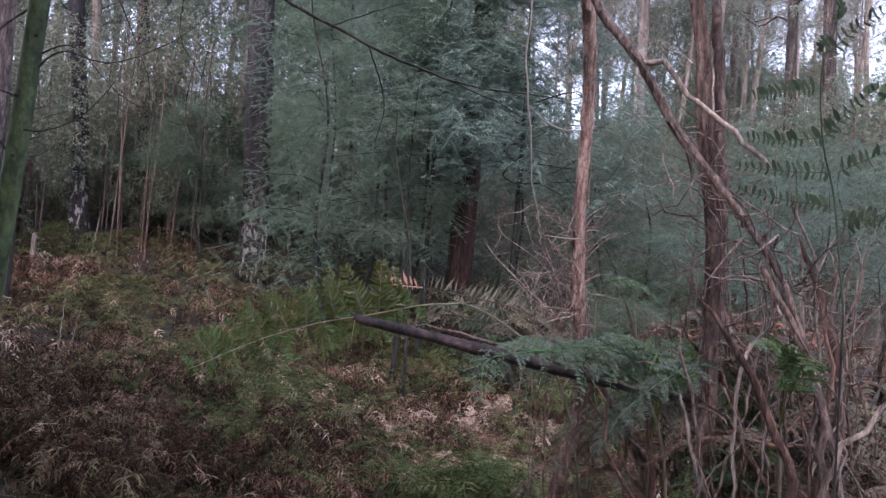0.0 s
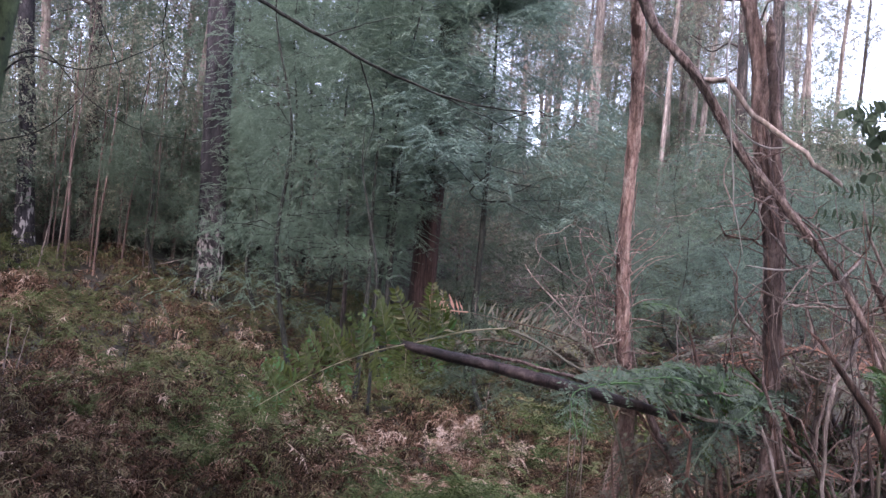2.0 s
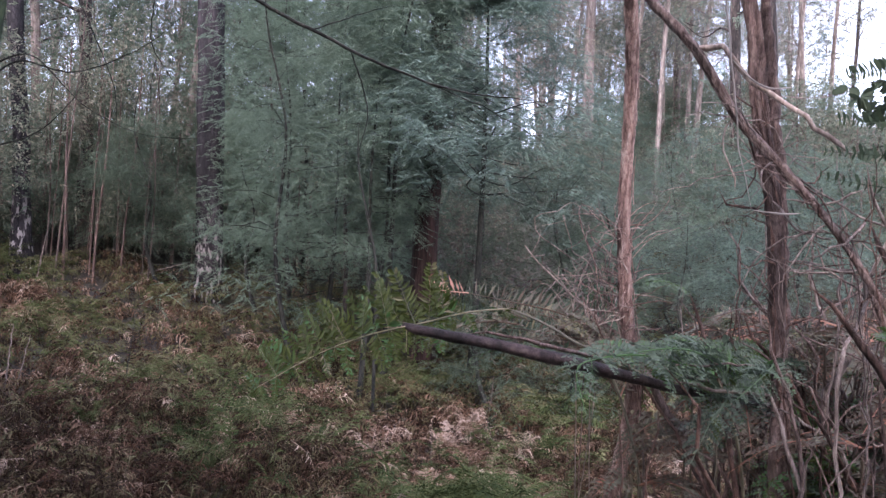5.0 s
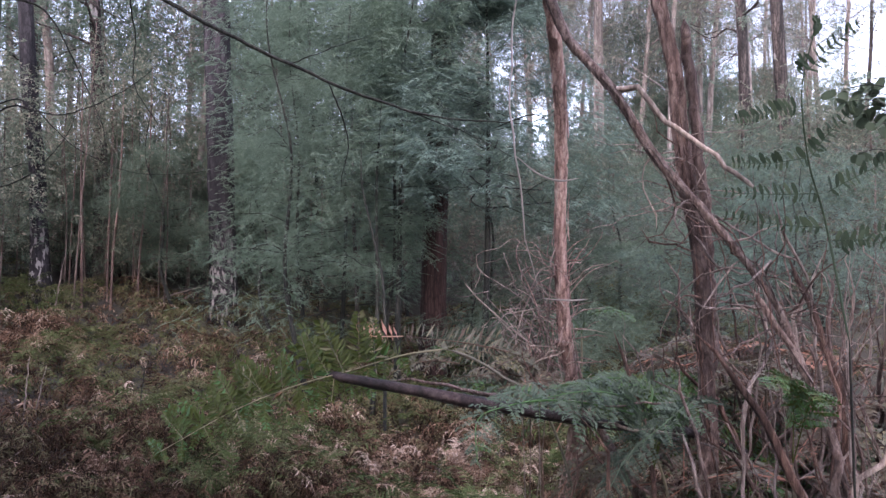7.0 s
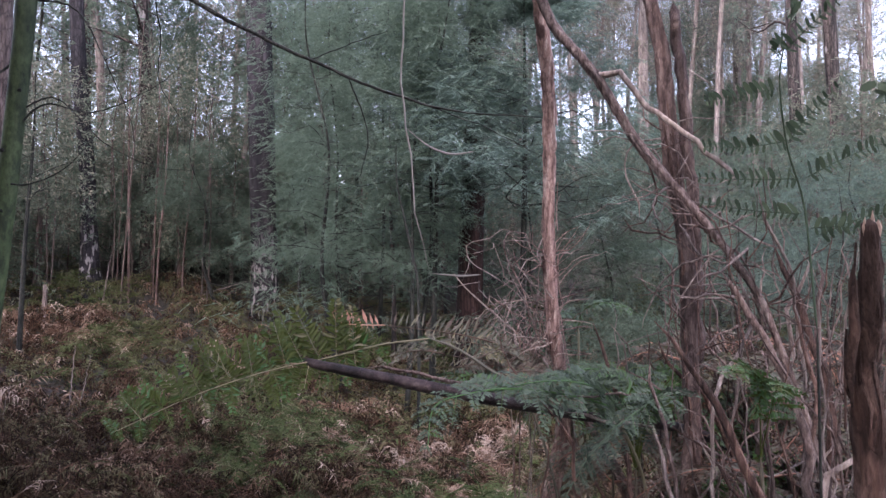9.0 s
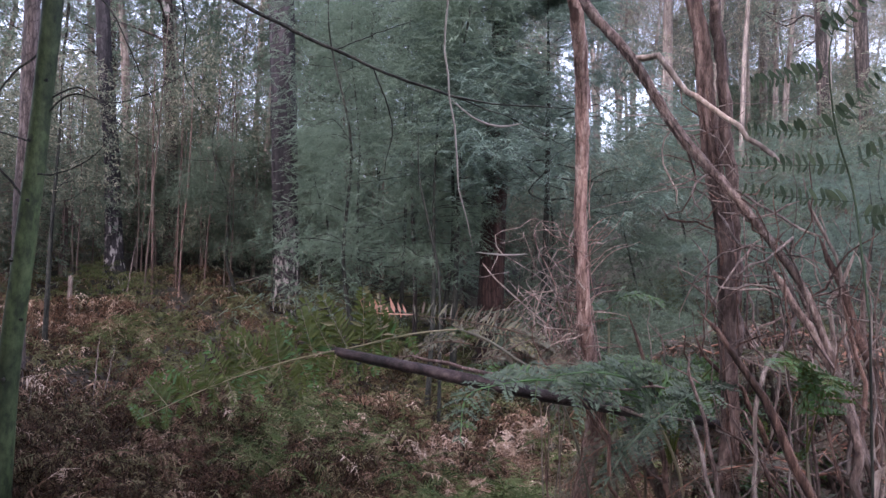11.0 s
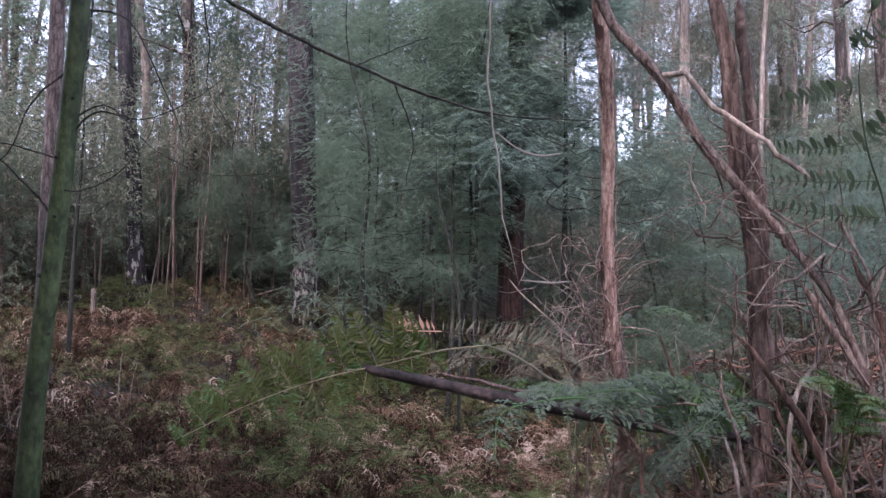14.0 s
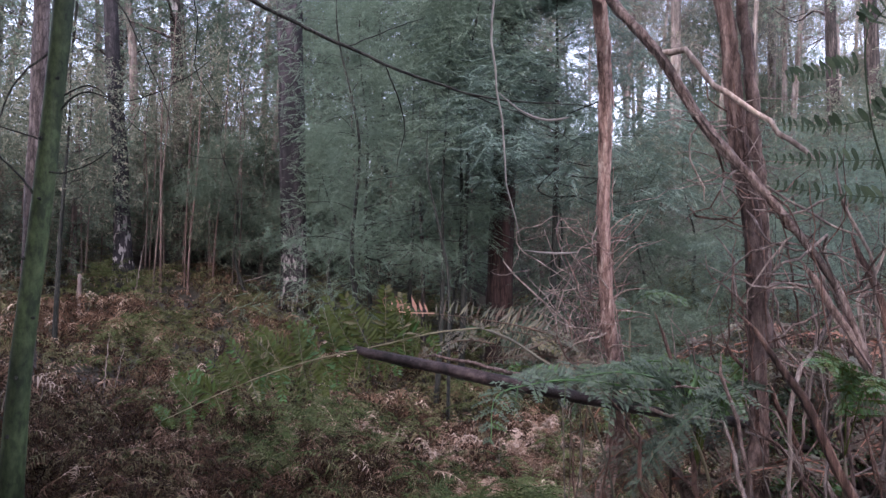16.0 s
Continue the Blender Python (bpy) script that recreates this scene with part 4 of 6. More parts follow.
def bracken_field():
    r0 = np.random.default_rng(240)
    dead, green = Geo(), Geo()
    plants = []
    while len(plants) < 6400:
        y = 5.2 + 16 * r0.uniform() ** 1.1
        x = r0.uniform(-0.64, 0.8) * (y + 0.5)
        if abs(x - (1.6 + 0.1 * (y - 11))) < 0.75 and 9.5 < y < 12.6 and r0.uniform() < 0.8:
            continue
        if y < 6.9 and abs(x + 0.55 * y) < 0.45:
            continue
        if x > 0.42 * y and r0.uniform() < 0.7:
            continue
        if r0.uniform() < 0.35 + 0.65 * mound(x, y):
            plants.append((x, y))
    for _ in range(70):
        plants.append((-7.5 + r0.normal() * 0.6, 16.4 + r0.normal() * 0.5))
    for x, y in plants:
        z = float(ground_z(x, y))
        heap = abs(x + 7.5) < 1.2 and abs(y - 16.4) < 1.2
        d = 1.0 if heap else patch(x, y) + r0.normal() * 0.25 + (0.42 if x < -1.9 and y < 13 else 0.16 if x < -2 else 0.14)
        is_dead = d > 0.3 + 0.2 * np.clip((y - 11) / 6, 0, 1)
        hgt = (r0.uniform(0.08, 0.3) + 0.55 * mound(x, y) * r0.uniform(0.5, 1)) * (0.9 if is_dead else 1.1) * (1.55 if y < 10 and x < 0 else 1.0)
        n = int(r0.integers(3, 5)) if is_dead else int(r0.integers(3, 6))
        # Rust near, olive far; near-left browns also darkened in place of shade.
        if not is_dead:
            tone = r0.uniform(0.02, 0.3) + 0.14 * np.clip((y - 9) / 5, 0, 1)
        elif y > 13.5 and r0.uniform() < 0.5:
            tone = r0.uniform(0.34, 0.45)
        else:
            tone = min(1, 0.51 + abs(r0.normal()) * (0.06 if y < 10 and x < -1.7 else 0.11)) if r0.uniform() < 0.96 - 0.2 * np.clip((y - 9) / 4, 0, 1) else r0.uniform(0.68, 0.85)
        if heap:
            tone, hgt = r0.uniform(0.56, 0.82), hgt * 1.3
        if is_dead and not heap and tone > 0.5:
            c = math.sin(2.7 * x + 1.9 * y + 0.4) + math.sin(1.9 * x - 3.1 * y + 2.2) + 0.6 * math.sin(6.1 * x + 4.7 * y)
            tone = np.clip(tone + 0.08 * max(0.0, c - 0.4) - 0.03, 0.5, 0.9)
        sc0 = r0.uniform(0.55, 1.0) * (1.05 if y < 9.6 else 1.1)
        geo = dead if is_dead else green
        a0 = r0.uniform(0, 6.28)
        stem_top = np.array([x + r0.normal() * 0.06, y + r0.normal() * 0.06, z + hgt])
        tube(geo, [(x, y, z - 0.03, 0.005), (*stem_top, 0.004)], 3, 9, 0, tint=tone)
        for k in range(n + (2 if is_dead and y < 9.6 else 0)):
            pool = (NEAR_T if y < 9.6 else FAR_T)
            half = len(pool) // 2
            v, q = pool[int(r0.integers(half, len(pool)))] if is_dead else pool[int(r0.integers(0, half))]
            low = 0.0 if k < n else 0.45 * hgt
            m = np.array((Matrix.Translation(stem_top - np.array([0, 0, low])) @ Euler((r0.normal() * 0.35, r0.normal() * 0.35 + (0.4 if is_dead else -0.05), a0 + k * 6.28 / n + r0.normal() * 0.4)).to_matrix().to_4x4()))
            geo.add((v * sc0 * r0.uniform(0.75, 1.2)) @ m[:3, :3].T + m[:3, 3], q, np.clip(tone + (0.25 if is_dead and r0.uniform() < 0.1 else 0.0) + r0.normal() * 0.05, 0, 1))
    # a mat of flattened dead fronds under them
    for _ in range(5200):
        y = 5.0 + 13 * r0.uniform() ** 1.1
        x = r0.uniform(-0.64, 0.5) * (y + 0.5)
        if y < 6.9 and abs(x + 0.55 * y) < 0.45:
            continue
        v, q = NEAR_T[int(r0.integers(2, 6))] if y < 11 else FAR_T[int(r0.integers(1, 4))]
        m = np.array(Matrix.Translation((x, y, float(ground_z(x, y)) + r0.uniform(0.03, 0.2))) @ Euler((r0.normal() * 0.5, r0.normal() * 0.5 + 0.2, r0.uniform(0, 6.28))).to_matrix().to_4x4())
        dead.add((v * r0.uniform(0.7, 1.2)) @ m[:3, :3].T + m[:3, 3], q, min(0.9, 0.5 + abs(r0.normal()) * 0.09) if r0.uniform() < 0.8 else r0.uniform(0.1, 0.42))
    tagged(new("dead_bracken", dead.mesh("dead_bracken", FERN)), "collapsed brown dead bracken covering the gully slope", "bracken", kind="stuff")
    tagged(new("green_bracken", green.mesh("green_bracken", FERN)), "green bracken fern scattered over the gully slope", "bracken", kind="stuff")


bracken_field()


# ---- litter, sticks ----
def litter():
    r0 = np.random.default_rng(300)
    g = Geo()
    n = 16000
    y = 3.5 + 18 * r0.uniform(size=n) ** 1.2
    x = r0.uniform(-0.62, 0.62, n) * (y + 0.5)
    k = n // 6
    x[:k], y[:k] = 1.75 + r0.normal(size=k) * 0.6, 11.6 + r0.normal(size=k) * 1.3
    k2 = 450
    x[-k2:], y[-k2:] = r0.uniform(0.3, 2.4, k2), r0.uniform(1.3, 3.6, k2)
    keep = ~((x < 0.3) & (y < 12) & (r0.uniform(size=n) < 0.75))
    x, y = x[keep], y[keep]
    n = len(x)
    base = np.stack([x, y, ground_z(x, y) + 0.02 + 0.07 * r0.uniform(size=n)], -1)
    way = r0.normal(size=(n, 3)) * [1, 1, 0.35]
    leaves(g, base, way, r0.uniform(0.06, 0.15, n), r0.uniform(0.018, 0.04, n), r0.normal(size=(n, 3)) * 0.5 + [0, 0, 1], bend=0.25)
    tagged(new("leaf_litter", g.mesh("leaf_litter", LITTER)), "dry brown and pale fallen leaves on the ground", "leaf litter", kind="stuff")
    g = Geo()
    for k in range(260):
        y = 4.5 + 15 * r0.uniform()
        x = r0.uniform(-0.6, 0.6) * y
        if k % 4 == 0:
            x, y = r0.uniform(0.4, 2.4), r0.uniform(1.6, 3.4)
        z = float(ground_z(x, y))
        ln, a, up = r0.uniform(0.2, 0.9), r0.uniform(0, 6.28), r0.uniform(0, 0.35)
        d = np.array([math.cos(a), math.sin(a), up]) * ln
        o = np.array([x, y, z + 0.01])
        rr = r0.uniform(0.003, 0.009)
        tube(g, [(*o, rr), (*(o + d * 0.5 + r0.normal(size=3) * 0.03), rr * 0.8), (*(o + d), rr * 0.35)], 4, 0.12, 0.1, seed=k)
    tagged(new("fallen_sticks", g.mesh("fallen_sticks", BARK_GREY, True)), "thin grey dead sticks lying among the bracken", "sticks", kind="stuff")


litter()


def grass():
    """Loose tufts of yellowish grass on the floor of the gully."""
    r0 = np.random.default_rng(320)
    g = Geo()
    for _ in range(46):
        x, y = r0.uniform(-1.4, 1.7), r0.uniform(6.3, 9.2)
        n = int(r0.integers(22, 40))
        base = np.stack([x + r0.normal(size=n) * 0.06, y + r0.normal(size=n) * 0.06, np.full(n, float(ground_z(x, y)))], -1)
        way = r0.normal(size=(n, 3)) * [0.45, 0.45, 0.1] + [0, 0, 1]
        leaves(g, base, way, r0.uniform(0.25, 0.6, n), r0.uniform(0.006, 0.011, n), r0.normal(size=(n, 3)), tint=r0.uniform(0.33, 0.44), bend=0.3)
    tagged(new("grass", g.mesh("grass", FERN)), "tufts of dry yellowish grass among the bracken", "grass", kind="stuff")


grass()

# ---- near bank: saplings, leaning limb, dead stems ----
def stem(name, points, material, label, category, sides=8, step=0.03, rough=0.14, waver=0.006, fibre=0.05, seed=0, root=True, group="", dry=False):
    pts = rooted(points) if root else list(points)
    o = Vector(pts[-1][:3])
    g = Geo()
    local = [(x - o.x, y - o.y, z - o.z, r) for x, y, z, r in pts]
    tube(g, kinked(local, seed, 0.006, 0.05) if dry else local, sides, step, rough, 0 if dry else waver, seed=seed, fibre=fibre, straight=dry)
    ob = new(name, g.mesh(name, material, True))
    ob.location = o
    return tagged(ob, label, category, group)


def strips(parent, points, count, material, seed, length=(0.08, 0.3), width=(0.006, 0.016), off=1.06):
    """Loose bark strips that stand off a stem."""
    r0 = np.random.default_rng(seed)
    s = spline(points, 0.01)
    o = np.array(parent.location)
    for _ in range(count):
        g = Geo()
        i0 = int(r0.uniform(0, len(s) * 0.9))
        n = int(r0.uniform(*length) / 0.01)
        seg = s[i0:i0 + n:2]
        if len(seg) < 4:
            continue
        a = r0.uniform(0, 6.28)
        w = r0.uniform(*width) / 2
        k = np.linspace(0, 1, len(seg))
        lift = off + r0.uniform(0.1, 0.9) * np.clip(k - 0.6, 0, 1) ** 1.5 * 2 + r0.uniform(0, 0.4) * np.clip(0.25 - k, 0, 1)
        ang = a + 0.25 * np.sin(k * 5 + a)
        rad = seg[:, 3] * lift
        c = np.stack([np.cos(ang), np.sin(ang), 0 * ang], -1)
        tn = np.stack([-np.sin(ang), np.cos(ang), 0 * ang], -1)
        ww = (w * np.sin(np.pi * np.clip(k, 0.04, 0.96)) ** 0.4)[:, None]
        ctr = seg[:, :3] - o + c * rad[:, None]
        th = 0.0018
        rings = np.stack([ctr - tn * ww, ctr + tn * ww, ctr + tn * ww + c * th, ctr - tn * ww + c * th], 1)
        m = len(seg)
        ii, jj = np.meshgrid(np.arange(m - 1), np.arange(4), indexing="ij")
        q = np.stack([ii * 4 + jj, ii * 4 + (jj + 1) % 4, (ii + 1) * 4 + (jj + 1) % 4, (ii + 1) * 4 + jj], -1).reshape(-1, 4)
        g.add(rings.reshape(-1, 3), q)
        part("bark_strip", g.mesh("bark_strip", material, True), parent)


P_PTS = [(0.40, 2.30, 3.6, 0.0190), (0.45, 2.33, 2.95, 0.0219), (0.49, 2.37, 2.60, 0.0234), (0.54, 2.42, 2.28, 0.0227), (0.56, 2.48, 1.95, 0.0219), (0.56, 2.50, 1.71, 0.0227), (0.58, 2.51, 1.42, 0.0241), (0.612, 2.52, 1.22, 0.0241), (0.62, 2.51, 1.08, 0.0248), (0.57, 2.49, 0.83, 0.0263), (0.5, 2.48, 0.5, 0.0278)]
pink = stem("pink_sapling", P_PTS, BARK_PINK, "slender sapling with peeling pink-orange stringy bark", "sapling", sides=20, step=0.012, rough=0.2, fibre=0.14, seed=401)
strips(pink, rooted(P_PTS)[3:], 70, BARK_PINK, 402, width=(0.004, 0.012), off=1.0)
V_PTS = [(x, y, z, r * 0.7) for x, y, z, r in [(0.42, 2.36, 2.75, 0.0187), (0.47, 2.33, 2.55, 0.0216), (0.52, 2.28, 2.38, 0.0202), (0.63, 2.17, 2.19, 0.0194), (0.74, 2.11, 1.97, 0.0187), (0.84, 2.02, 1.80, 0.0166), (0.93, 1.95, 1.65, 0.0137), (1.02, 1.91, 1.49, 0.0122), (1.07, 1.87, 1.31, 0.0122), (1.12, 1.83, 1.11, 0.0115), (1.18, 1.8, 0.8, 0.0115)]]
leaning = stem("leaning_limb", V_PTS, BARK_LIMB, "dead limb leaning diagonally against the pink sapling", "branch", sides=16, step=0.012, rough=0.16, fibre=0.1, seed=403)
strips(leaning, V_PTS[2:], 24, BARK_LIMB, 404, width=(0.004, 0.01))


def child_stem(name, parent, points, material, seed, sides=8, label="", step=0.02, rough=0.14):
    g = Geo()
    o = parent.matrix_basis.translation
    tube(g, kinked([(x - o.x, y - o.y, z - o.z, r) for x, y, z, r in points], seed, 0.004, 0.03), sides, step, rough, seed=seed, fibre=0.05, straight=True)
    return part(name, g.mesh(name, material, True), parent, label)


child_stem("side_branch", leaning, [(0.63, 2.17, 2.19, 0.0122), (0.70, 2.12, 2.18, 0.0094), (0.76, 2.06, 2.06, 0.0086), (0.84, 1.98, 1.97, 0.0079), (0.90, 1.92, 1.89, 0.0079), (0.94, 1.87, 1.83, 0.0072)], BARK_BLEACHED, 405, 10, "bare grey snapped side branch")
D_PTS = [(0.74, 2.27, 3.4, 0.0152), (0.78, 2.26, 2.8, 0.0178), (0.81, 2.25, 2.55, 0.0191), (0.86, 2.23, 2.30, 0.0197), (0.88, 2.23, 2.09, 0.0229), (0.89, 2.19, 1.86, 0.0229), (0.92, 2.18, 1.66, 0.0229), (0.92, 2.16, 1.38, 0.0216), (0.91, 2.12, 1.16, 0.0223), (0.89, 2.09, 0.92, 0.0248)]
twin = stem("stringybark_sapling", D_PTS, BARK_NEAR, "brown stringy-barked sapling with loose bark and a dead twin stem", "sapling", sides=18, step=0.012, rough=0.22, fibre=0.15, seed=406)
strips(twin, D_PTS[3:], 60, BARK_STEM, 407, width=(0.004, 0.012), off=1.0)
child_stem("dead_twin", twin, [(0.912, 2.26, 2.45, 0.0119), (0.915, 2.26, 2.42, 0.0145), (0.93, 2.25, 2.23, 0.0170), (0.94, 2.23, 2.02, 0.0179), (0.95, 2.21, 1.81, 0.0179), (0.96, 2.20, 1.54, 0.0153), (0.95, 2.17, 1.3, 0.0136)], BARK_NEAR, 408, 10, "dark snapped dead stem")
NT = [(1.61, 2.1, 3.6, 0.0414), (1.63, 2.09, 2.58, 0.0460), (1.66, 2.11, 2.13, 0.0469), (1.65, 2.14, 1.75, 0.0469), (1.59, 2.11, 1.35, 0.0488), (1.54, 2.09, 0.94, 0.0506)]
near_trunk = stem("stringybark_sapling", NT, BARK_NEAR, "thicker brown sapling trunk at the edge of the bank", "sapling", sides=20, step=0.015, rough=0.18, fibre=0.12, seed=409)
strips(near_trunk, NT[1:], 24, BARK_NEAR, 410, width=(0.004, 0.01))
stub = stem("snapped_stub", [(0.449, 0.55, 1.602, 0.0053), (0.451, 0.553, 1.592, 0.0067), (0.456, 0.56, 1.565, 0.0080), (0.46, 0.57, 1.54, 0.0092), (0.472, 0.6, 1.47, 0.0107), (0.492, 0.62, 1.37, 0.0127), (0.51, 0.625, 1.1, 0.0143), (0.52, 0.625, 0.6, 0.0164)], BARK_STEM, "snapped dark brown stub with a pale broken tip", "stump", sides=20, step=0.008, rough=0.26, fibre=0.2, seed=411)
# fallen log with a split, hollow upper side
LOG = [(-0.235, 2.165, 1.318, 0.0088), (-0.215, 2.15, 1.314, 0.0125), (-0.14, 2.11, 1.303, 0.0141), (0.0, 2.05, 1.288, 0.0148), (0.15, 2.02, 1.262, 0.0175), (0.3, 2.05, 1.233, 0.0175), (0.48, 2.12, 1.19, 0.0148), (0.65, 2.22, 1.145, 0.0148), (0.9, 2.3, 1.105, 0.0154), (1.18, 2.43, 1.0, 0.0161), (1.5, 2.6, 0.82, 0.0165)]
log = stem("fallen_log", LOG, LOG_WOOD, "thin fallen log with a split dark hollow side", "log", sides=14, step=0.03, rough=0.08, fibre=0.05, seed=412, root=False)
child_stem("split_edge", log, [(-0.05, 2.08, 1.306, 0.0015), (0.0, 2.06, 1.314, 0.003), (0.08, 2.03, 1.302, 0.0045), (0.17, 2.01, 1.283, 0.005), (0.24, 2.02, 1.27, 0.005), (0.32, 2.05, 1.25, 0.003)], BARK_LIMB, 413, 7, "lifted split edge")
for k, q in enumerate([[(-0.29, 2.17, 1.334, 0.0015), (-0.26, 2.17, 1.328, 0.004), (-0.22, 2.155, 1.32, 0.006)], [(-0.275, 2.165, 1.31, 0.0015), (-0.255, 2.165, 1.313, 0.0035), (-0.21, 2.145, 1.312, 0.005)], [(-0.27, 2.165, 1.348, 0.001), (-0.25, 2.165, 1.34, 0.003), (-0.21, 2.15, 1.325, 0.004)]]):
    child_stem("splinter", log, q, SPLINTER if k == 1 else BARK_GREY, 690 + k, 5, "pale splintered end")
child_stem("lying_stick", log, [(0.6, 2.14, 1.19, 0.004), (0.72, 2.2, 1.172, 0.006), (0.85, 2.24, 1.158, 0.006), (0.98, 2.26, 1.145, 0.003)], BARK_GREY, 694, 7, "pale stick caught along the log")
child_stem("prong", stub, [(0.438, 0.556, 1.565, 0.002), (0.44, 0.56, 1.55, 0.003), (0.448, 0.572, 1.51, 0.004), (0.462, 0.6, 1.44, 0.0045)], BARK_STEM, 414, 10, "shorter split prong", step=0.01, rough=0.3)
strips(stub, [(0.451, 0.553, 1.592, 0.0085), (0.46, 0.57, 1.54, 0.0115), (0.472, 0.60, 1.47, 0.0132), (0.495, 0.62, 1.34, 0.016)], 22, BARK_STEM, 415, length=(0.03, 0.14), width=(0.002, 0.005), off=1.0)
for k, (dx, dy, dz) in enumerate([(0.002, 0.0, 0.008), (-0.004, 0.001, 0.002), (0.005, -0.003, 0.0)]):
    child_stem("splinter", stub, [(0.449 + dx, 0.549 + dy, 1.602 + dz, 0.0012), (0.45 + dx, 0.551 + dy, 1.596, 0.003), (0.453 + dx * 0.8, 0.555 + dy, 1.575, 0.0035)], SPLINTER, 416 + k, 5, "pale splinter")
# leaning stick by the sapling's foot, and the bent, thin and crossing dead stems
DEAD = [
    ([(0.57, 2.58, 1.42, 0.0049), (0.62, 2.52, 1.22, 0.0092), (0.69, 2.48, 1.07, 0.0134), (0.76, 2.44, 0.94, 0.0159), (0.82, 2.39, 0.81, 0.0178)], BARK_LIMB, "pale bark-covered stick leaning by the sapling"),
    ([(1.00, 1.89, 1.81, 0.0037), (1.02, 1.89, 1.72, 0.0043), (1.08, 1.88, 1.60, 0.0043), (1.13, 1.9, 1.3, 0.0049)], BARK_GREY, "thin grey crooked dead stem"),
    ([(0.90, 1.80, 1.58, 0.0037), (0.93, 1.79, 1.44, 0.0043), (0.88, 1.76, 1.37, 0.0043), (0.81, 1.72, 1.28, 0.0049), (0.80, 1.72, 1.18, 0.0043), (0.80, 1.71, 1.02, 0.0049)], BARK_GREY, "pale crooked dead stem with a sharp bend"),
    ([(0.61, 2.11, 1.44, 0.0031), (0.65, 2.10, 1.32, 0.0049), (0.67, 2.02, 1.15, 0.0061), (0.69, 1.99, 0.95, 0.0067)], BARK_STEM, "upright brown dead stem"),
    ([(0.68, 1.81, 1.36, 0.0031), (0.69, 1.78, 1.25, 0.0037), (0.70, 1.74, 1.15, 0.0043), (0.72, 1.73, 1.02, 0.0043)], BARK_LIMB, "thin tan dead stem"),
    ([(0.50, 1.98, 1.20, 0.0049), (0.59, 1.92, 1.185, 0.0049), (0.69, 1.82, 1.19, 0.0049), (0.705, 1.79, 1.12, 0.0055), (0.72, 1.75, 1.01, 0.0055)], BARK_GREY, "bent tan dead stem, snapped over"),
    ([(0.85, 1.77, 1.58, 0.0073), (0.93, 1.71, 1.42, 0.0086), (0.98, 1.68, 1.27, 0.0092), (0.99, 1.62, 1.16, 0.0092)], BARK_LIMB, "brown dead stem with loose bark"),
    ([(0.60, 1.54, 1.47, 0.0031), (0.67, 1.46, 1.35, 0.0067), (0.71, 1.42, 1.26, 0.0080), (0.76, 1.38, 1.13, 0.0086)], BARK_STEM, "dark reddish dead stem slanting down"),
    ([(1.10, 2.0, 1.66, 0.0061), (1.16, 1.95, 1.45, 0.0086), (1.2, 1.9, 1.2, 0.0098)], BARK_STEM, "brown dead stem in the tangle"),
    ([(1.02, 1.75, 1.5, 0.0037), (1.06, 1.72, 1.3, 0.0049), (1.02, 1.7, 1.1, 0.0055)], BARK_STEM, "thin dark dead stem"),
    ([(1.25, 2.05, 1.62, 0.0049), (1.22, 2.0, 1.4, 0.0061), (1.28, 2.0, 1.1, 0.0073)], BARK_LIMB, "dead stem with peeling bark"),
    ([(0.36, 2.0, 1.12, 0.0025), (0.37, 1.98, 0.95, 0.0031)], BARK_STEM, "short dark dead stalk"),
    ([(0.45, 1.95, 1.14, 0.0025), (0.43, 1.97, 0.9, 0.0031)], BARK_STEM, "short brown dead stalk"),
]
for k, (pts, m, label) in enumerate(DEAD):
    stem("dead_sapling", pts, m, label, "dead sapling", sides=9, step=0.015, rough=0.2, dry=True, fibre=0.1, seed=420 + k, group="dead saplings on the bank")
r0 = np.random.default_rng(440)
for k in range(235):
    x, y = (r0.uniform(0.85, 1.75) if k < 190 else r0.uniform(1.2, 1.95)), r0.uniform(1.5, 2.8)
    zg = float(ground_z(x, y))
    flat = k % 2 == 0
    a = r0.uniform(0, 6.28)
    run = r0.uniform(0.35, 0.7) if flat else r0.uniform(0.05, 0.35)
    top = r0.uniform(1.0, 1.5) if flat else r0.uniform(1.1, 1.75)
    if k >= 190:
        top += 0.3
    dx, dy = math.cos(a) * run, math.sin(a) * run * 0.35
    rr = r0.uniform(0.5, 1.35) if k % 5 else r0.uniform(1.4, 2.4)
    pts = [(x + dx, y + dy, top, 0.001)]
    for f in (0.8, 0.6, 0.4, 0.2):
        pts.append((x + dx * f ** (0.6 if flat else 1.0) + r0.normal() * 0.03, y + dy * f + r0.normal() * 0.02, zg + (top - zg) * f ** (0.45 if flat else 1.0), (0.0015 + 0.0035 * (1 - f)) * rr))
    pts.append((x, y, zg + 0.05, 0.0055 * rr))
    stem("dead_sapling", pts, [BARK_NEAR, BARK_STEM, BARK_LIMB, BARK_GREY][k // 2 % 4], ["thin dark dead stem in the tangle", "thin brown dead stem in the tangle", "thin tan dead stem in the tangle", "thin grey dead stem in the tangle"][k // 2 % 4], "dead sapling", sides=6, step=0.03, rough=0.2, dry=True, fibre=0.1, seed=700 + k, group="dead saplings on the bank")
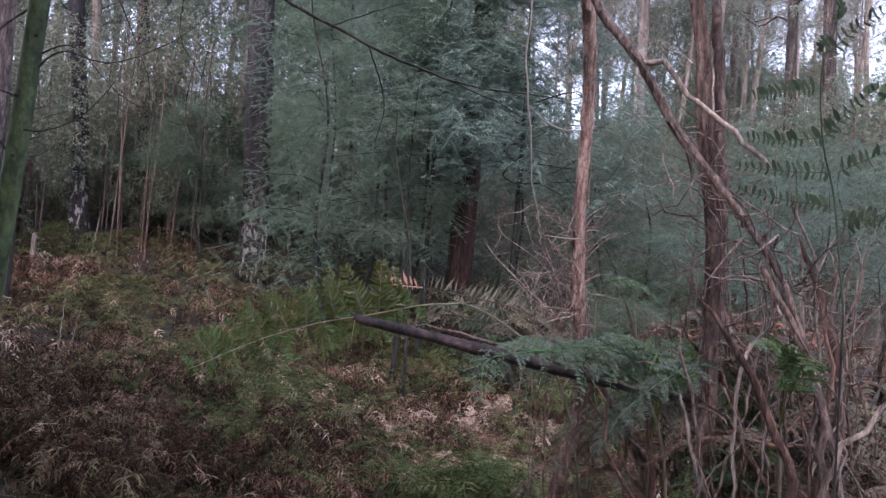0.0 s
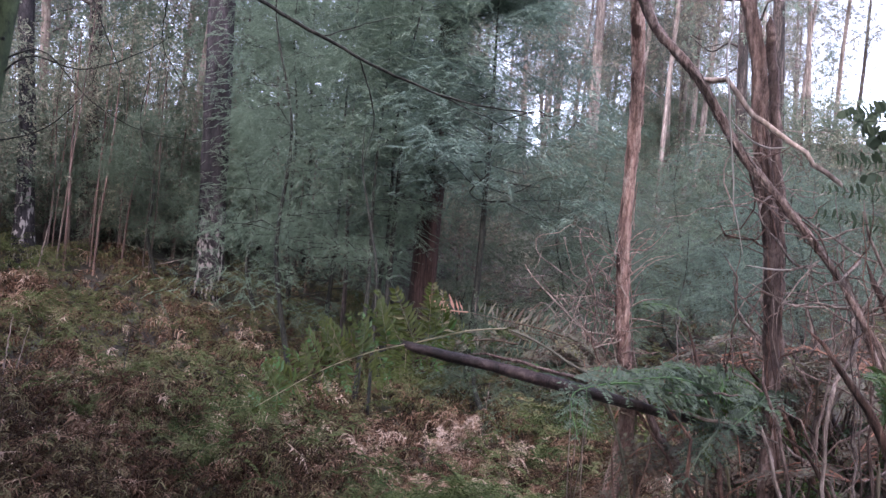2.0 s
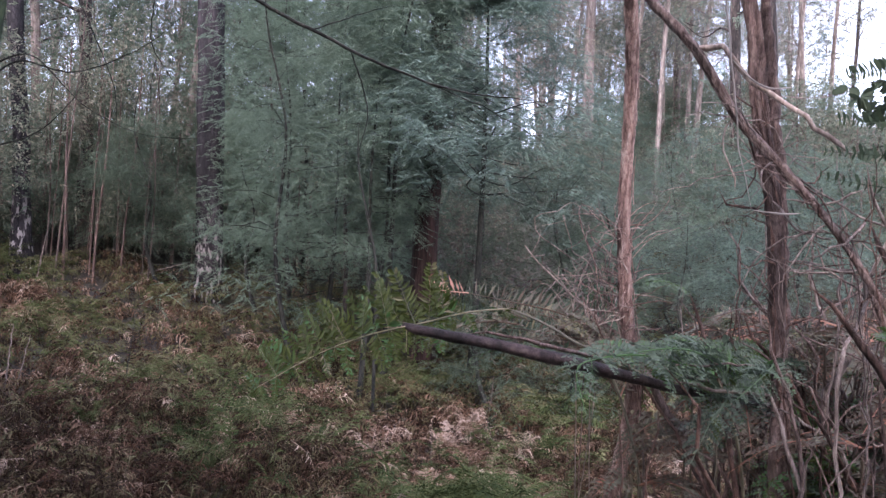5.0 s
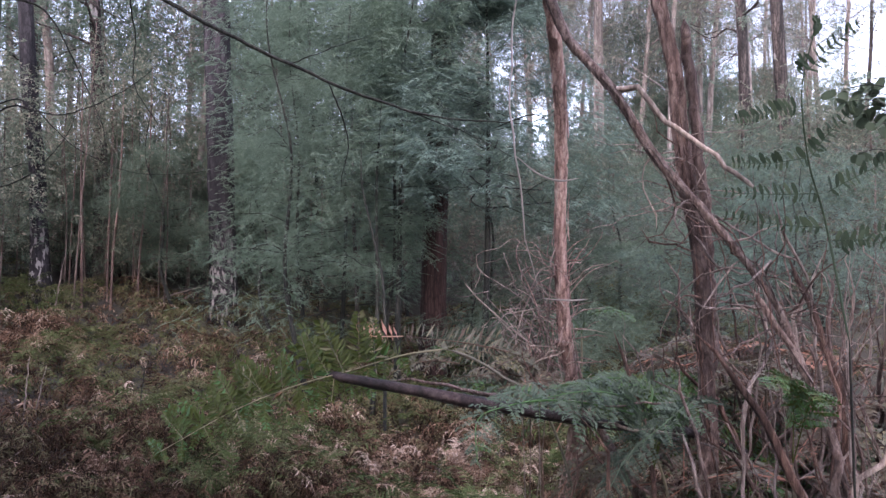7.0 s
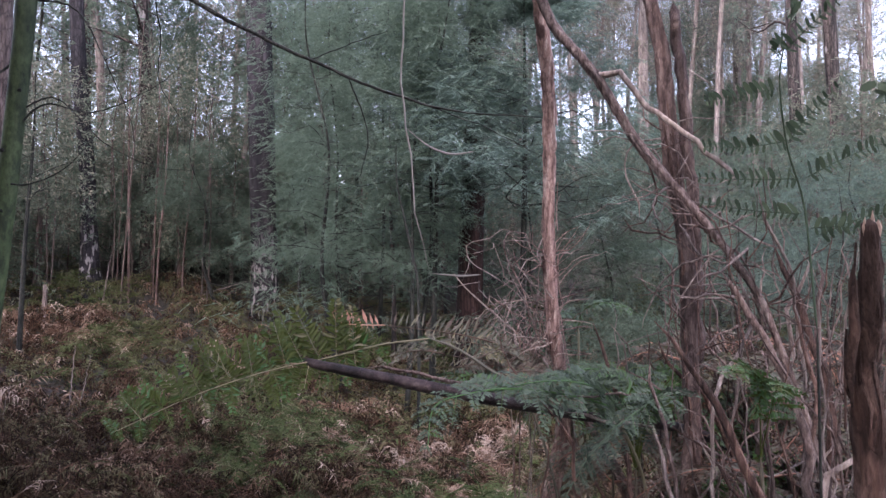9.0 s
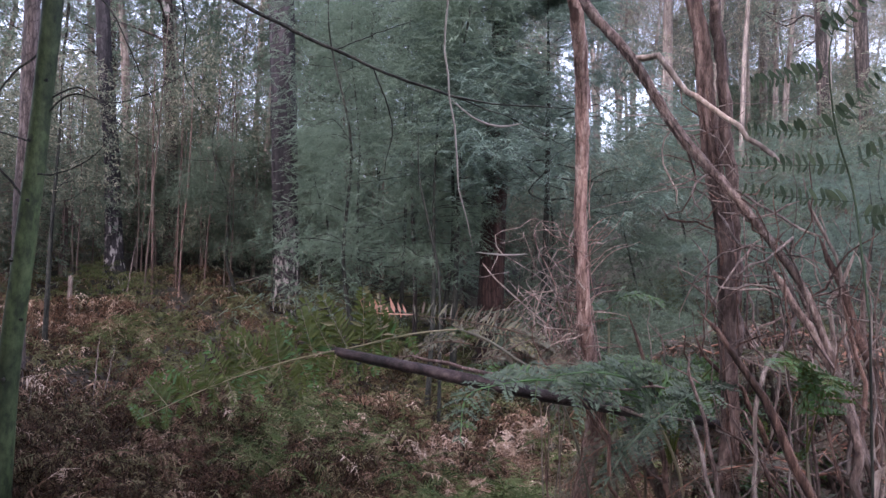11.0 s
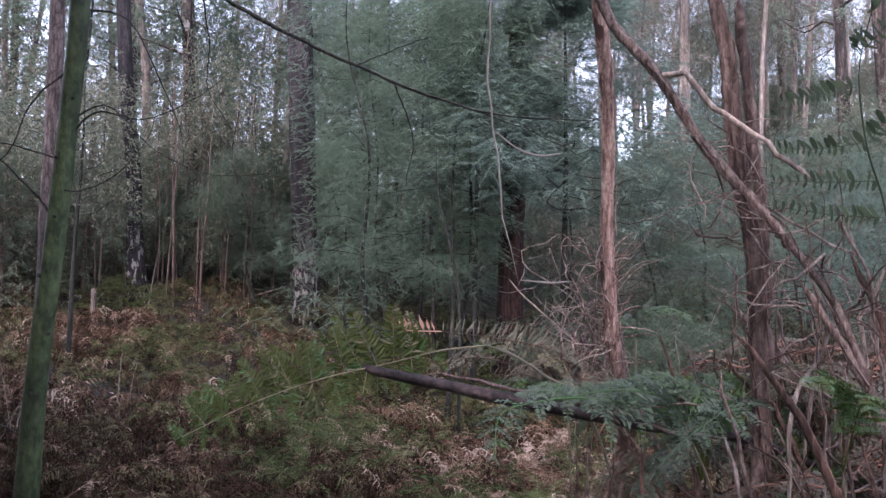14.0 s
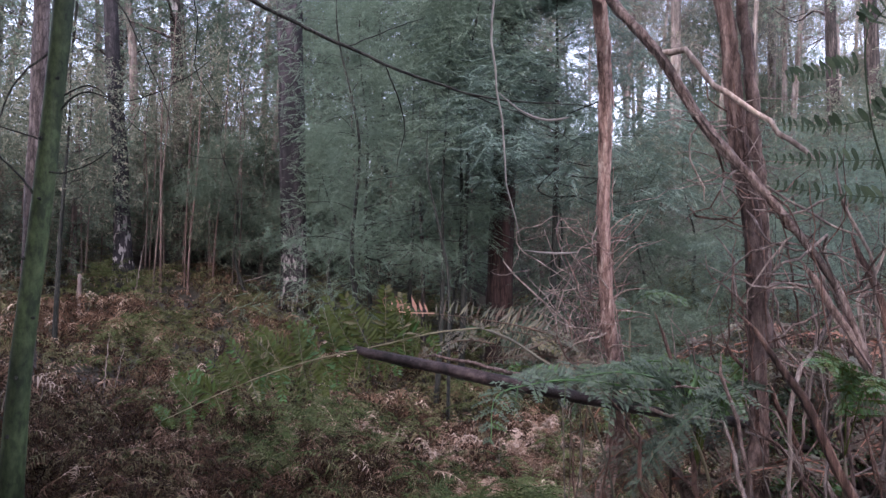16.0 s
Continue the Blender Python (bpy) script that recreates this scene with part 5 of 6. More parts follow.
# side twigs that hang between those stems
for k, (parent, pts, m) in enumerate([
    (twin, [(0.43, 1.92, 1.25, 0.0019), (0.57, 1.92, 1.25, 0.0031), (0.73, 1.95, 1.25, 0.0031), (0.90, 2.1, 1.24, 0.0037)], BARK_LIMB),
    (leaning, [(0.84, 2.02, 1.72, 0.0031), (0.91, 1.95, 1.70, 0.0031), (0.99, 1.87, 1.74, 0.0031)], BARK_GREY),
    (leaning, [(0.84, 2.04, 1.81, 0.0037), (0.93, 1.99, 1.74, 0.0037), (1.01, 1.95, 1.68, 0.0037), (1.08, 1.90, 1.64, 0.0031)], BARK_GREY),
    (leaning, [(0.76, 1.80, 1.54, 0.0019), (0.84, 1.75, 1.58, 0.0037), (0.93, 1.80, 1.64, 0.0037), (0.99, 1.92, 1.60, 0.0037)], BARK_GREY),
    (twin, [(0.88, 2.14, 1.73, 0.0043), (0.90, 2.03, 1.63, 0.0037), (0.95, 2.00, 1.61, 0.0031), (0.99, 1.98, 1.61, 0.0025)], BARK_GREY),
    (leaning, [(0.76, 2.12, 2.00, 0.0025), (0.72, 2.13, 1.94, 0.0025), (0.72, 2.14, 1.87, 0.0025), (0.76, 2.14, 1.79, 0.0031), (0.76, 2.14, 1.75, 0.0025)], BARK_BLEACHED),
    (twin, [(0.71, 2.14, 1.75, 0.0025), (0.74, 2.15, 1.71, 0.0037), (0.78, 2.12, 1.70, 0.0031), (0.90, 2.16, 1.68, 0.0025)], BARK_STEM),
]):
    child_stem("twig", parent, pts, m, 450 + k, 6)

# crooked crossing twigs of the limb and the twin sapling
r0 = np.random.default_rng(460)
for k in range(126):
    parent, run = [(leaning, V_PTS[4:]), (twin, D_PTS[4:9]), (near_trunk, NT[3:])][k % 3 if k < 60 else 0]
    sp = spline(run, 0.02)
    o = sp[int(r0.uniform(0, len(sp) - 1))][:3]
    d = unit(np.array([r0.choice([-1, 1]) if parent is not near_trunk else -1.0, r0.normal() * 0.3 - 0.15, r0.normal() * 0.55]))
    rr = r0.uniform(0.0018, 0.0042)
    pts, q = [(*o, rr)], o
    n = int(r0.integers(3, 7))
    for f in range(n):
        d = unit(d + r0.normal(size=3) * [0.3, 0.2, 0.45])
        q = q + d * r0.uniform(0.03, 0.085)
        pts.append((*q, rr * (1.05 - 0.8 * (f + 1) / n)))
    child_stem("twig", parent, pts, [BARK_GREY, BARK_LIMB, BARK_STEM][k // 3 % 3], 900 + k, 5, step=0.02)

# dry twiggy tangle round the pink sapling
r0 = np.random.default_rng(470)
for k in range(120):
    a = r0.uniform(0, 6.28)
    z = 1.12 + 0.55 * r0.uniform() ** 1.4
    o = np.array([0.575, 2.52, z])
    d = unit(np.array([math.cos(a) - 0.55, math.sin(a) * 0.6 - 0.1, r0.uniform(0.0, 1.3)]))
    turn = r0.normal(size=3) * 0.3
    pts, q = [(*o, 0.0021)], o
    n = int(r0.integers(4, 9))
    for f in range(n):
        d = unit(d + turn * 0.5 + r0.normal(size=3) * 0.35)
        q = q + d * r0.uniform(0.022, 0.046)
        pts.append((*q, 0.0024 * (1.2 - 0.8 * (f + 1) / n)))
    child_stem("twig", pink, pts, BARK_PINK if k % 3 else BARK_BLEACHED, 480 + k, 4, step=0.015)
bush = thing("dead_twiggy_shrub", (0.5, 2.7, float(ground_z(0.5, 2.7))), "dry leafless twiggy shrub beside the pink sapling", "shrub")
bz = bush.location.z
shoots = []
for k in range(34):
    x1, z1 = 0.475 + r0.normal() * 0.06, r0.uniform(1.2, 1.66)
    o = np.array([0.5 + r0.normal() * 0.05, 2.7 + r0.normal() * 0.05, bz])
    if k >= 4:
        o = shoots[k % 4] + r0.normal(size=3) * 0.02
    e = np.array([x1, 2.62 + r0.normal() * 0.08, z1])
    if k < 4:
        shoots.append(np.array([0.44 + 0.04 * k, 2.62 + 0.03 * k, 1.22 + 0.03 * k]))
        e[2] = max(e[2], 1.4)
    q = [o, shoots[k] if k < 4 else (o + e) / 2 + r0.normal(size=3) * 0.06, e]
    for f in range(4):
        q.append(q[-1] + r0.normal(size=3) * 0.045)
    g = Geo()
    tube(g, [(*(c - np.array(bush.location)), 0.0021 * (1.2 - i / 7)) for i, c in enumerate(q)], 4, 0.03, 0.1, 0.01, seed=k)
    part("twig", g.mesh("twig", [BARK_BLEACHED, BARK_PINK, BARK_GREY][k % 3], True), bush)
slant = stem("dead_sapling", [(0.235, 2.6, 1.585, 0.0012), (0.25, 2.6, 1.565, 0.002), (0.36, 2.6, 1.458, 0.0028), (0.44, 2.6, 1.39, 0.003), (0.52, 2.6, 1.332, 0.0032), (0.6, 2.58, 1.2, 0.0036), (0.68, 2.56, 0.9, 0.004)], BARK_BLEACHED, "pale forked dead twig slanting across the ferns", "dead sapling", sides=6, seed=520)
for k, q in enumerate([[(0.262, 2.6, 1.553, 0.0018), (0.285, 2.6, 1.6, 0.0015), (0.292, 2.6, 1.64, 0.0008)], [(0.355, 2.6, 1.462, 0.0018), (0.362, 2.6, 1.49, 0.0015), (0.362, 2.6, 1.525, 0.0008)], [(0.46, 2.6, 1.372, 0.0018), (0.49, 2.57, 1.4, 0.0015), (0.5, 2.56, 1.44, 0.0008)]]):
    child_stem("twig", slant, q, BARK_BLEACHED, 521 + k, 5)


# thin dead twig that hangs from the top of the pink sapling, with two curled dry leaves
hanging = child_stem("hanging_twig", pink, [(0.40, 2.3, 3.5, 0.005), (0.28, 1.7, 3.3, 0.0035), (0.12, 1.05, 2.75, 0.002), (0.064, 0.92, 2.05, 0.0012), (0.06, 0.92, 1.9, 0.0012), (0.057, 0.92, 1.81, 0.0012), (0.064, 0.92, 1.75, 0.0011), (0.075, 0.92, 1.67, 0.001), (0.088, 0.92, 1.6, 0.0006), (0.098, 0.92, 1.555, 0.0004)], STRAW, 530, 6, "thin pale hanging dead twig")
for k, q in enumerate([[(0.064, 0.92, 1.75, 0.0004), (0.095, 0.925, 1.727, 0.0011), (0.125, 0.93, 1.718, 0.0014), (0.155, 0.93, 1.722, 0.0006)], [(0.098, 0.92, 1.56, 0.0004), (0.121, 0.92, 1.558, 0.0011), (0.142, 0.92, 1.557, 0.0014), (0.164, 0.92, 1.559, 0.0006)]]):
    g = Geo()
    tube(g, [(*np.subtract(p[:3], pink.location), p[3]) for p in q], 6, 0.006, 0.1, seed=k)
    part("dry_leaf", g.mesh("dry_leaf", STRAW, True), hanging, "curled dry leaf")


# ---- near ferns ----
def near_frond(parent, rachis, width, pairs, teeth, tint, seed, material=FERN_NEAR, **kw):
    g = Geo()
    o = np.array(parent.location)
    frond(g, [tuple(np.subtract(p, o)) for p in rachis], width, pairs, teeth, tint, seed, **kw)
    return part("frond", g.mesh("frond", material), parent)


def fern(foot, label):
    return thing("bracken_fern", (foot[0], foot[1], float(ground_z(*foot))), label, "fern", "bracken ferns on the bank")


def stalk(parent, points, tint=0.55):
    g = Geo()
    o = np.array(parent.location)
    pts = [(*np.subtract(p, o), 0.0045) for p in [(o[0], o[1], o[2] - 0.03)] + points]
    tube(g, pts, 6, 0.04, 0.06, tint=tint)
    part("stalk", g.mesh("stalk", FERN_NEAR, True), parent)


arching = fern((0.62, 2.3), "tall bracken with a long arching olive-green frond")
stalk(arching, [(0.56, 2.3, 0.8), (0.45, 2.31, 1.18), (0.326, 2.34, 1.277), (0.24, 2.42, 1.33), (0.15, 2.46, 1.362)], 0.62)
near_frond(arching, [(0.15, 2.46, 1.362), (0.0, 2.36, 1.352), (-0.16, 2.2, 1.325), (-0.32, 2.02, 1.302), (-0.45, 1.83, 1.268), (-0.57, 1.62, 1.217)], 0.18, 15, 15, 0.42, 531, stalk=0.0032, droop=0.02, rough=0.2, start=0.2, lean=0.25, face=(0.55, -0.8, 0.1), under=0.6, lobe=0.38, fall=0.4)
near_frond(arching, [(0.0, 2.36, 1.352), (-0.16, 2.2, 1.325), (-0.32, 2.02, 1.302), (-0.45, 1.83, 1.268), (-0.57, 1.62, 1.217)], 0.16, 14, 14, 0.38, 1531, stalk=0.002, droop=0.06, rough=0.26, start=0.02, lean=0.4, face=(0.75, -0.6, 0.3), under=0.6, lobe=0.38, fall=0.35)
# its withered side frond: grey ribs that turn orange towards a curled pale tip
RIBS = [(0.42, 2.5, 1.33), (0.3, 2.53, 1.362), (0.18, 2.53, 1.382), (0.07, 2.44, 1.4), (0.0, 2.36, 1.412)]
near_frond(arching, RIBS, 0.07, 26, 0, 0.66, 532, droop=0.0, rough=0.16, lean=-0.5, face=(0, -1, 0.3), under=0.5, fall=0.1, stalk=0.003, slim=0.06, start=0.05)
for k, (p0, d, tint) in enumerate([((0.5, 2.55, 1.27), (-0.36, 0.05, 0.07), 0.64), ((0.56, 2.7, 1.27), (-0.42, 0.02, 0.08), 0.62), ((0.52, 2.45, 1.22), (-0.3, -0.02, 0.05), 0.66), ((0.6, 2.85, 1.28), (-0.4, 0.1, 0.1), 0.66), ((0.5, 2.6, 1.22), (-0.45, 0.1, 0.06), 0.6), ((0.54, 2.5, 1.18), (-0.38, 0.1, 0.07), 0.65)]):
    near_frond(arching, [tuple(np.array(p0) + np.array(d) * f + [0, 0, 0.12 * f * (1 - f)]) for f in (0, 0.33, 0.66, 1.0)], 0.075, 22, 0, tint, 1580 + k, droop=0.1, rough=0.22, lean=-0.4, face=(0, -1, 0.5), under=0.6, fall=0.35, stalk=0.003, slim=0.06, start=0.04)
near_frond(arching, [(0.0, 2.36, 1.412), (-0.05, 2.31, 1.415), (-0.1, 2.26, 1.42), (-0.14, 2.21, 1.432), (-0.152, 2.18, 1.462)], 0.05, 10, 0, 0.88, 533, droop=0.0, rough=0.07, lean=0.1, face=(0, -1, 0.4), under=0.25, fall=0.55, stalk=0.0022, slim=0.16)
for k, (p0, d, w, tint, pr) in enumerate([
    ((0.3, 2.4, 1.3), (0.24, 0.12, -0.02), 0.085, 0.62, 13), ((0.28, 2.45, 1.29), (0.3, 0.3, -0.05), 0.08, 0.66, 13), ((0.24, 2.5, 1.32), (-0.2, 0.3, -0.03), 0.08, 0.58, 12), ((0.36, 2.36, 1.25), (0.3, 0.02, -0.06), 0.08, 0.64, 13),
    ((0.16, 2.5, 1.33), (0.02, 0.36, -0.06), 0.09, 0.3, 11), ((0.34, 2.42, 1.24), (0.22, 0.4, -0.03), 0.09, 0.7, 12), ((0.4, 2.36, 1.22), (0.12, 0.36, 0.03), 0.08, 0.6, 12), ((0.42, 2.34, 1.2), (-0.12, 0.34, 0.05), 0.09, 0.68, 12), ((0.2, 2.48, 1.31), (-0.3, 0.22, -0.1), 0.08, 0.66, 11),
    ((0.46, 2.31, 1.16), (0.16, 0.62, 0.06), 0.1, 0.64, 13), ((0.45, 2.31, 1.18), (-0.04, 0.7, 0.03), 0.1, 0.68, 13), ((0.44, 2.31, 1.19), (-0.2, 0.6, 0.02), 0.1, 0.62, 13), ((0.46, 2.31, 1.15), (0.3, 0.55, 0.1), 0.1, 0.22, 12), ((0.47, 2.31, 1.12), (0.1, 0.8, 0.12), 0.11, 0.66, 13), ((0.48, 2.3, 1.1), (0.25, 0.35, 0.1), 0.09, 0.7, 12), ((0.4, 2.32, 1.22), (-0.3, 0.5, -0.06), 0.1, 0.2, 12),
]):
    near_frond(arching, [tuple(np.array(p0) + np.array(d) * f + [0, 0, 0.16 * f * (1 - f)]) for f in (0, 0.33, 0.66, 1.0)], w, pr, 9, tint, 1534 + k, droop=0.3, rough=0.2, face=(0, -0.6, 1), stalk=0.003)
drooping = fern((0.8, 2.1), "bracken with drooping blue-green frond tips")
stalk(drooping, [(0.76, 2.06, 0.9), (0.64, 1.99, 1.21)], 0.55)
near_frond(drooping, [(0.64, 1.99, 1.21), (0.5, 1.91, 1.255), (0.34, 1.82, 1.285), (0.22, 1.77, 1.28), (0.135, 1.69, 1.262), (0.115, 1.57, 1.19)], 0.14, 16, 11, 0.17, 541, droop=0.3, rough=0.2, start=0.05, face=(0, -0.5, 1))
near_frond(drooping, [(0.66, 2.0, 1.2), (0.58, 1.93, 1.27), (0.45, 1.86, 1.3), (0.3, 1.83, 1.285)], 0.12, 14, 12, 0.15, 1541, droop=0.3, rough=0.2, face=(0, -0.5, 1))
near_frond(drooping, [(0.7, 2.02, 1.2), (0.75, 1.92, 1.26), (0.68, 1.82, 1.25), (0.55, 1.74, 1.19)], 0.11, 14, 12, 0.12, 1542, droop=0.3, rough=0.2, face=(0, -0.5, 1))
near_frond(drooping, [(0.66, 2.0, 1.2), (0.7, 2.05, 1.28), (0.62, 2.12, 1.3), (0.48, 2.2, 1.27)], 0.11, 14, 12, 0.15, 1543, droop=0.3, rough=0.2, face=(0, -0.5, 1))
near_frond(drooping, [(0.7, 2.02, 1.2), (0.6, 2.1, 1.27), (0.48, 2.15, 1.28), (0.36, 2.16, 1.22)], 0.15, 12, 10, 0.2, 542, droop=0.35)
near_frond(drooping, [(0.7, 2.02, 1.18), (0.62, 1.9, 1.17), (0.53, 1.82, 1.12), (0.46, 1.78, 1.03)], 0.12, 12, 10, 0.06, 543, droop=0.3)
tall = fern((0.96, 1.5), "tall bracken frond with comb-like leaflets darkened as if backlit")
g = Geo()
tube(g, [(0, 0, -0.03, 0.0032), (-0.01, 0.01, 0.9 - tall.location.z, 0.003), (-0.01, 0.02, 1.46 - tall.location.z, 0.0028)], 6, 0.04, 0.06)
part("stalk", g.mesh("stalk", BARK_TWIG, True), tall)
def comb(parent, points, step, size, seed, top=1.0, low=0.7):
    """A side leaflet of the tall frond: a thin axis with blunt lobes standing on it."""
    r1 = np.random.default_rng(seed)
    g = Geo()
    o = np.array(parent.location)
    p = spline([(*np.subtract(q, o), 0.0016 - 0.001 * k / (len(points) - 1)) for k, q in enumerate(points)], step)
    tube(g, p, 5, 1, 0.05, straight=True)
    for sg, f in ((1, top), (-1, low)):
        n = len(p) - 1
        k = np.linspace(1, 0.55, n)
        d = unit(np.gradient(p[:, :3], axis=0))[1:]
        up = unit(np.cross(np.broadcast_to([0.1, -1.0, 0.1], d.shape), d))
        up = up * np.sign(up[:, 2:3])
        way = up * sg + d * 0.35 + r1.normal(size=d.shape) * 0.16
        ln = size * f * k * r1.uniform(0.75, 1.15, n)
        leaves(g, p[1:, :3], way, ln, ln * 0.4, np.broadcast_to([0.1, -1.0, 0.2], d.shape) + r1.normal(size=d.shape) * 0.35, bend=0.1, blunt=True)
    part("leaflet", g.mesh("leaflet", FERN_BACKLIT), parent)


g = Geo()
tube(g, [(*np.subtract(q, tall.location), r) for q, r in (((0.95, 1.52, 1.45), 0.0028), ((1.052, 1.75, 1.742), 0.0028), ((1.012, 1.75, 1.886), 0.0025), ((0.989, 1.74, 2.032), 0.002), ((0.996, 1.74, 2.12), 0.0016), ((1.018, 1.72, 2.238), 0.001))], 6, 0.03, 0.06)
part("frond_axis", g.mesh("frond_axis", FERN_BACKLIT, True), tall)
for k, q in enumerate([
    [(0.989, 1.75, 2.039), (0.881, 1.72, 2.012), (0.769, 1.66, 1.98)], [(1.017, 1.75, 1.908), (0.9, 1.74, 1.888), (0.781, 1.7, 1.88)], [(1.047, 1.75, 1.814), (0.927, 1.76, 1.811), (0.802, 1.78, 1.815)], [(1.052, 1.75, 1.725), (0.94, 1.78, 1.735), (0.83, 1.84, 1.759)],
    [(1.012, 1.75, 1.901), (1.059, 1.74, 1.967), (1.138, 1.72, 2.049)], [(1.055, 1.75, 1.814), (1.139, 1.75, 1.858), (1.248, 1.76, 1.903), (1.325, 1.77, 1.911)], [(1.08, 1.75, 1.67), (1.211, 1.74, 1.721), (1.35, 1.72, 1.743)],
    [(0.996, 1.74, 2.12), (1.043, 1.7, 2.18), (1.09, 1.66, 2.225)], [(0.998, 1.74, 2.15), (0.97, 1.7, 2.14), (0.94, 1.66, 2.1)], [(1.01, 1.72, 2.2), (0.99, 1.68, 2.23), (0.97, 1.64, 2.22)], [(1.06, 1.75, 1.69), (1.13, 1.7, 1.69), (1.22, 1.66, 1.66)],
]):
    comb(tall, q, 0.019, 0.036, 1560 + k)
r0 = np.random.default_rng(560)
for k, (fx, fy, top, tint) in enumerate([(1.05, 2.6, 1.4, 0.7), (1.25, 2.4, 1.42, 0.68), (1.45, 2.6, 1.45, 0.72), (1.15, 2.9, 1.4, 0.67), (1.6, 2.2, 1.4, 0.7), (1.35, 3.0, 1.45, 0.7), (0.95, 2.75, 1.32, 0.22), (1.15, 2.6, 1.25, 0.25), (0.8, 2.95, 1.3, 0.3), (1.3, 2.45, 1.1, 0.3), (1.05, 2.2, 1.05, 0.28), (0.62, 1.75, 0.95, 0.15), (0.9, 1.7, 0.92, 0.2), (1.5, 2.7, 1.25, 0.25), (0.75, 2.4, 1.12, 0.68), (1.0, 2.5, 1.2, 0.7), (0.55, 2.3, 0.95, 0.69), (1.2, 2.1, 1.0, 0.68), (1.05, 1.95, 1.15, 0.7), (1.4, 2.2, 1.25, 0.69), (1.3, 1.8, 1.1, 0.7), (1.6, 2.4, 1.2, 0.2)]):
    f = fern((fx, fy), "green bracken fern on the bank" if tint < 0.5 else "withered brown bracken on the bank")
    tip = np.array([fx, fy, top - 0.12])
    stalk(f, [tuple(tip)], 0.56 if tint < 0.5 else 0.68)
    n = 5
    a0 = r0.uniform(0, 6.28)
    for j in range(n):
        a = a0 + j * 6.28 / n + r0.normal() * 0.25
        d = np.array([math.cos(a), math.sin(a), 0]) * r0.uniform(0.24, 0.4)
        pts = [tuple(tip - [0, 0, 0.1 * (j % 2)] + d * s + np.array([0, 0, 0.16 * s - (0.24 + 0.1 * r0.uniform()) * s * s])) for s in (0, 0.35, 0.7, 1.0)]
        near_frond(f, pts, r0.uniform(0.1, 0.15), 11, 7, tint + r0.normal() * 0.04, 570 + k * 7 + j, droop=0.3, rough=0.14)

pale = fern((0.78, 2.9), "bracken with a pale blue-green arching frond over the bank")
stalk(pale, [(0.76, 2.92, 1.0), (0.76, 2.93, 1.38)], 0.56)
near_frond(pale, [(0.76, 2.93, 1.38), (0.78, 2.9, 1.45), (0.84, 2.87, 1.475), (0.92, 2.84, 1.46), (1.0, 2.83, 1.42)], 0.1, 12, 8, 0.2, 552, droop=0.25, start=0.05, face=(0, -0.3, 1))
near_frond(pale, [(0.76, 2.93, 1.38), (0.72, 2.95, 1.43), (0.66, 2.96, 1.44), (0.6, 2.98, 1.4)], 0.09, 10, 8, 0.2, 553, droop=0.25, start=0.05, face=(0, -0.3, 1))
bright = fern((0.78, 2.25), "low bright green bracken clump on the bank")
stalk(bright, [(0.78, 2.25, 0.98)], 0.66)
for k in range(7):
    a = 0.4 + k * 0.9
    d = np.array([math.cos(a), math.sin(a) * 0.6, 0]) * 0.2
    near_frond(bright, [tuple(np.array([0.78, 2.25, 0.98]) + d * f + [0, 0, h]) for f, h in ((0, 0), (0.3, 0.2), (0.7, 0.3), (1.0, 0.27))], 0.12, 10, 7, 0.3, 554 + k * 50, droop=0.2, face=(0, -0.4, 1), start=0.4)
leafy = fern((0.9, 1.64), "small bright green bracken with two leaning fronds")
stalk(leafy, [(0.89, 1.64, 0.9), (0.87, 1.62, 1.16)], 0.66)
near_frond(leafy, [(0.87, 1.62, 1.16), (0.85, 1.58, 1.3), (0.8, 1.52, 1.37), (0.72, 1.47, 1.365)], 0.075, 12, 8, 0.3, 957, droop=0.2, face=(0, -0.5, 1), start=0.3, stalk=0.002)
near_frond(leafy, [(0.87, 1.62, 1.16), (0.87, 1.56, 1.29), (0.85, 1.49, 1.345), (0.82, 1.42, 1.33)], 0.065, 11, 8, 0.3, 958, droop=0.2, face=(0, -0.5, 1), start=0.3, stalk=0.002)

# broad-leaved juvenile gum at the bank's edge
jg = thing("juvenile_gum", (4.75, 6.2, float(ground_z(4.75, 6.2))), "young gum with broad dark drooping leaves", "tree")
g = Geo()
tube(g, [(0, 0, -0.1, 0.03), (0.0, 0, 2.0, 0.025), (-0.05, 0, 3.5, 0.018), (-0.1, 0, 5, 0.006)], 9, 0.1, 0.1, seed=5)
part("trunk", g.mesh("trunk", BARK_STEM, True), jg)
r0 = np.random.default_rng(600)
for k in range(10):
    h = r0.uniform(3.6, 4.7)
    a = r0.uniform(1.6, 4.7)
    e = np.array([math.cos(a), math.sin(a), 0.15]) * r0.uniform(0.3, 0.65) + [0, 0, h]
    g = Geo()
    tube(g, [(-0.05, 0, h, 0.007), (*((e + [0, 0, h]) / 2 + [0, 0, 0.05]), 0.005), (*e, 0.002)], 5, 0.06, 0.1, seed=k)
    b = part("branchlet", g.mesh("branchlet", BARK_TWIG, True), jg)
    for f in r0.uniform(0.3, 1, 7):
        g = Geo()
        leaves(g, (np.array([0, 0, h]) + (e - [0, 0, h]) * f)[None], r0.normal(size=(1, 3)) * 0.6 + [0, 0, -0.7], r0.uniform(0.09, 0.15), r0.uniform(0.075, 0.11), r0.normal(size=(1, 3)) + [0, -0.6, 0], bend=0.1, blunt=True)
        part("leaf", g.mesh("leaf", BROADLEAF), b)

# small things among the bracken
r0 = np.random.default_rng(650)


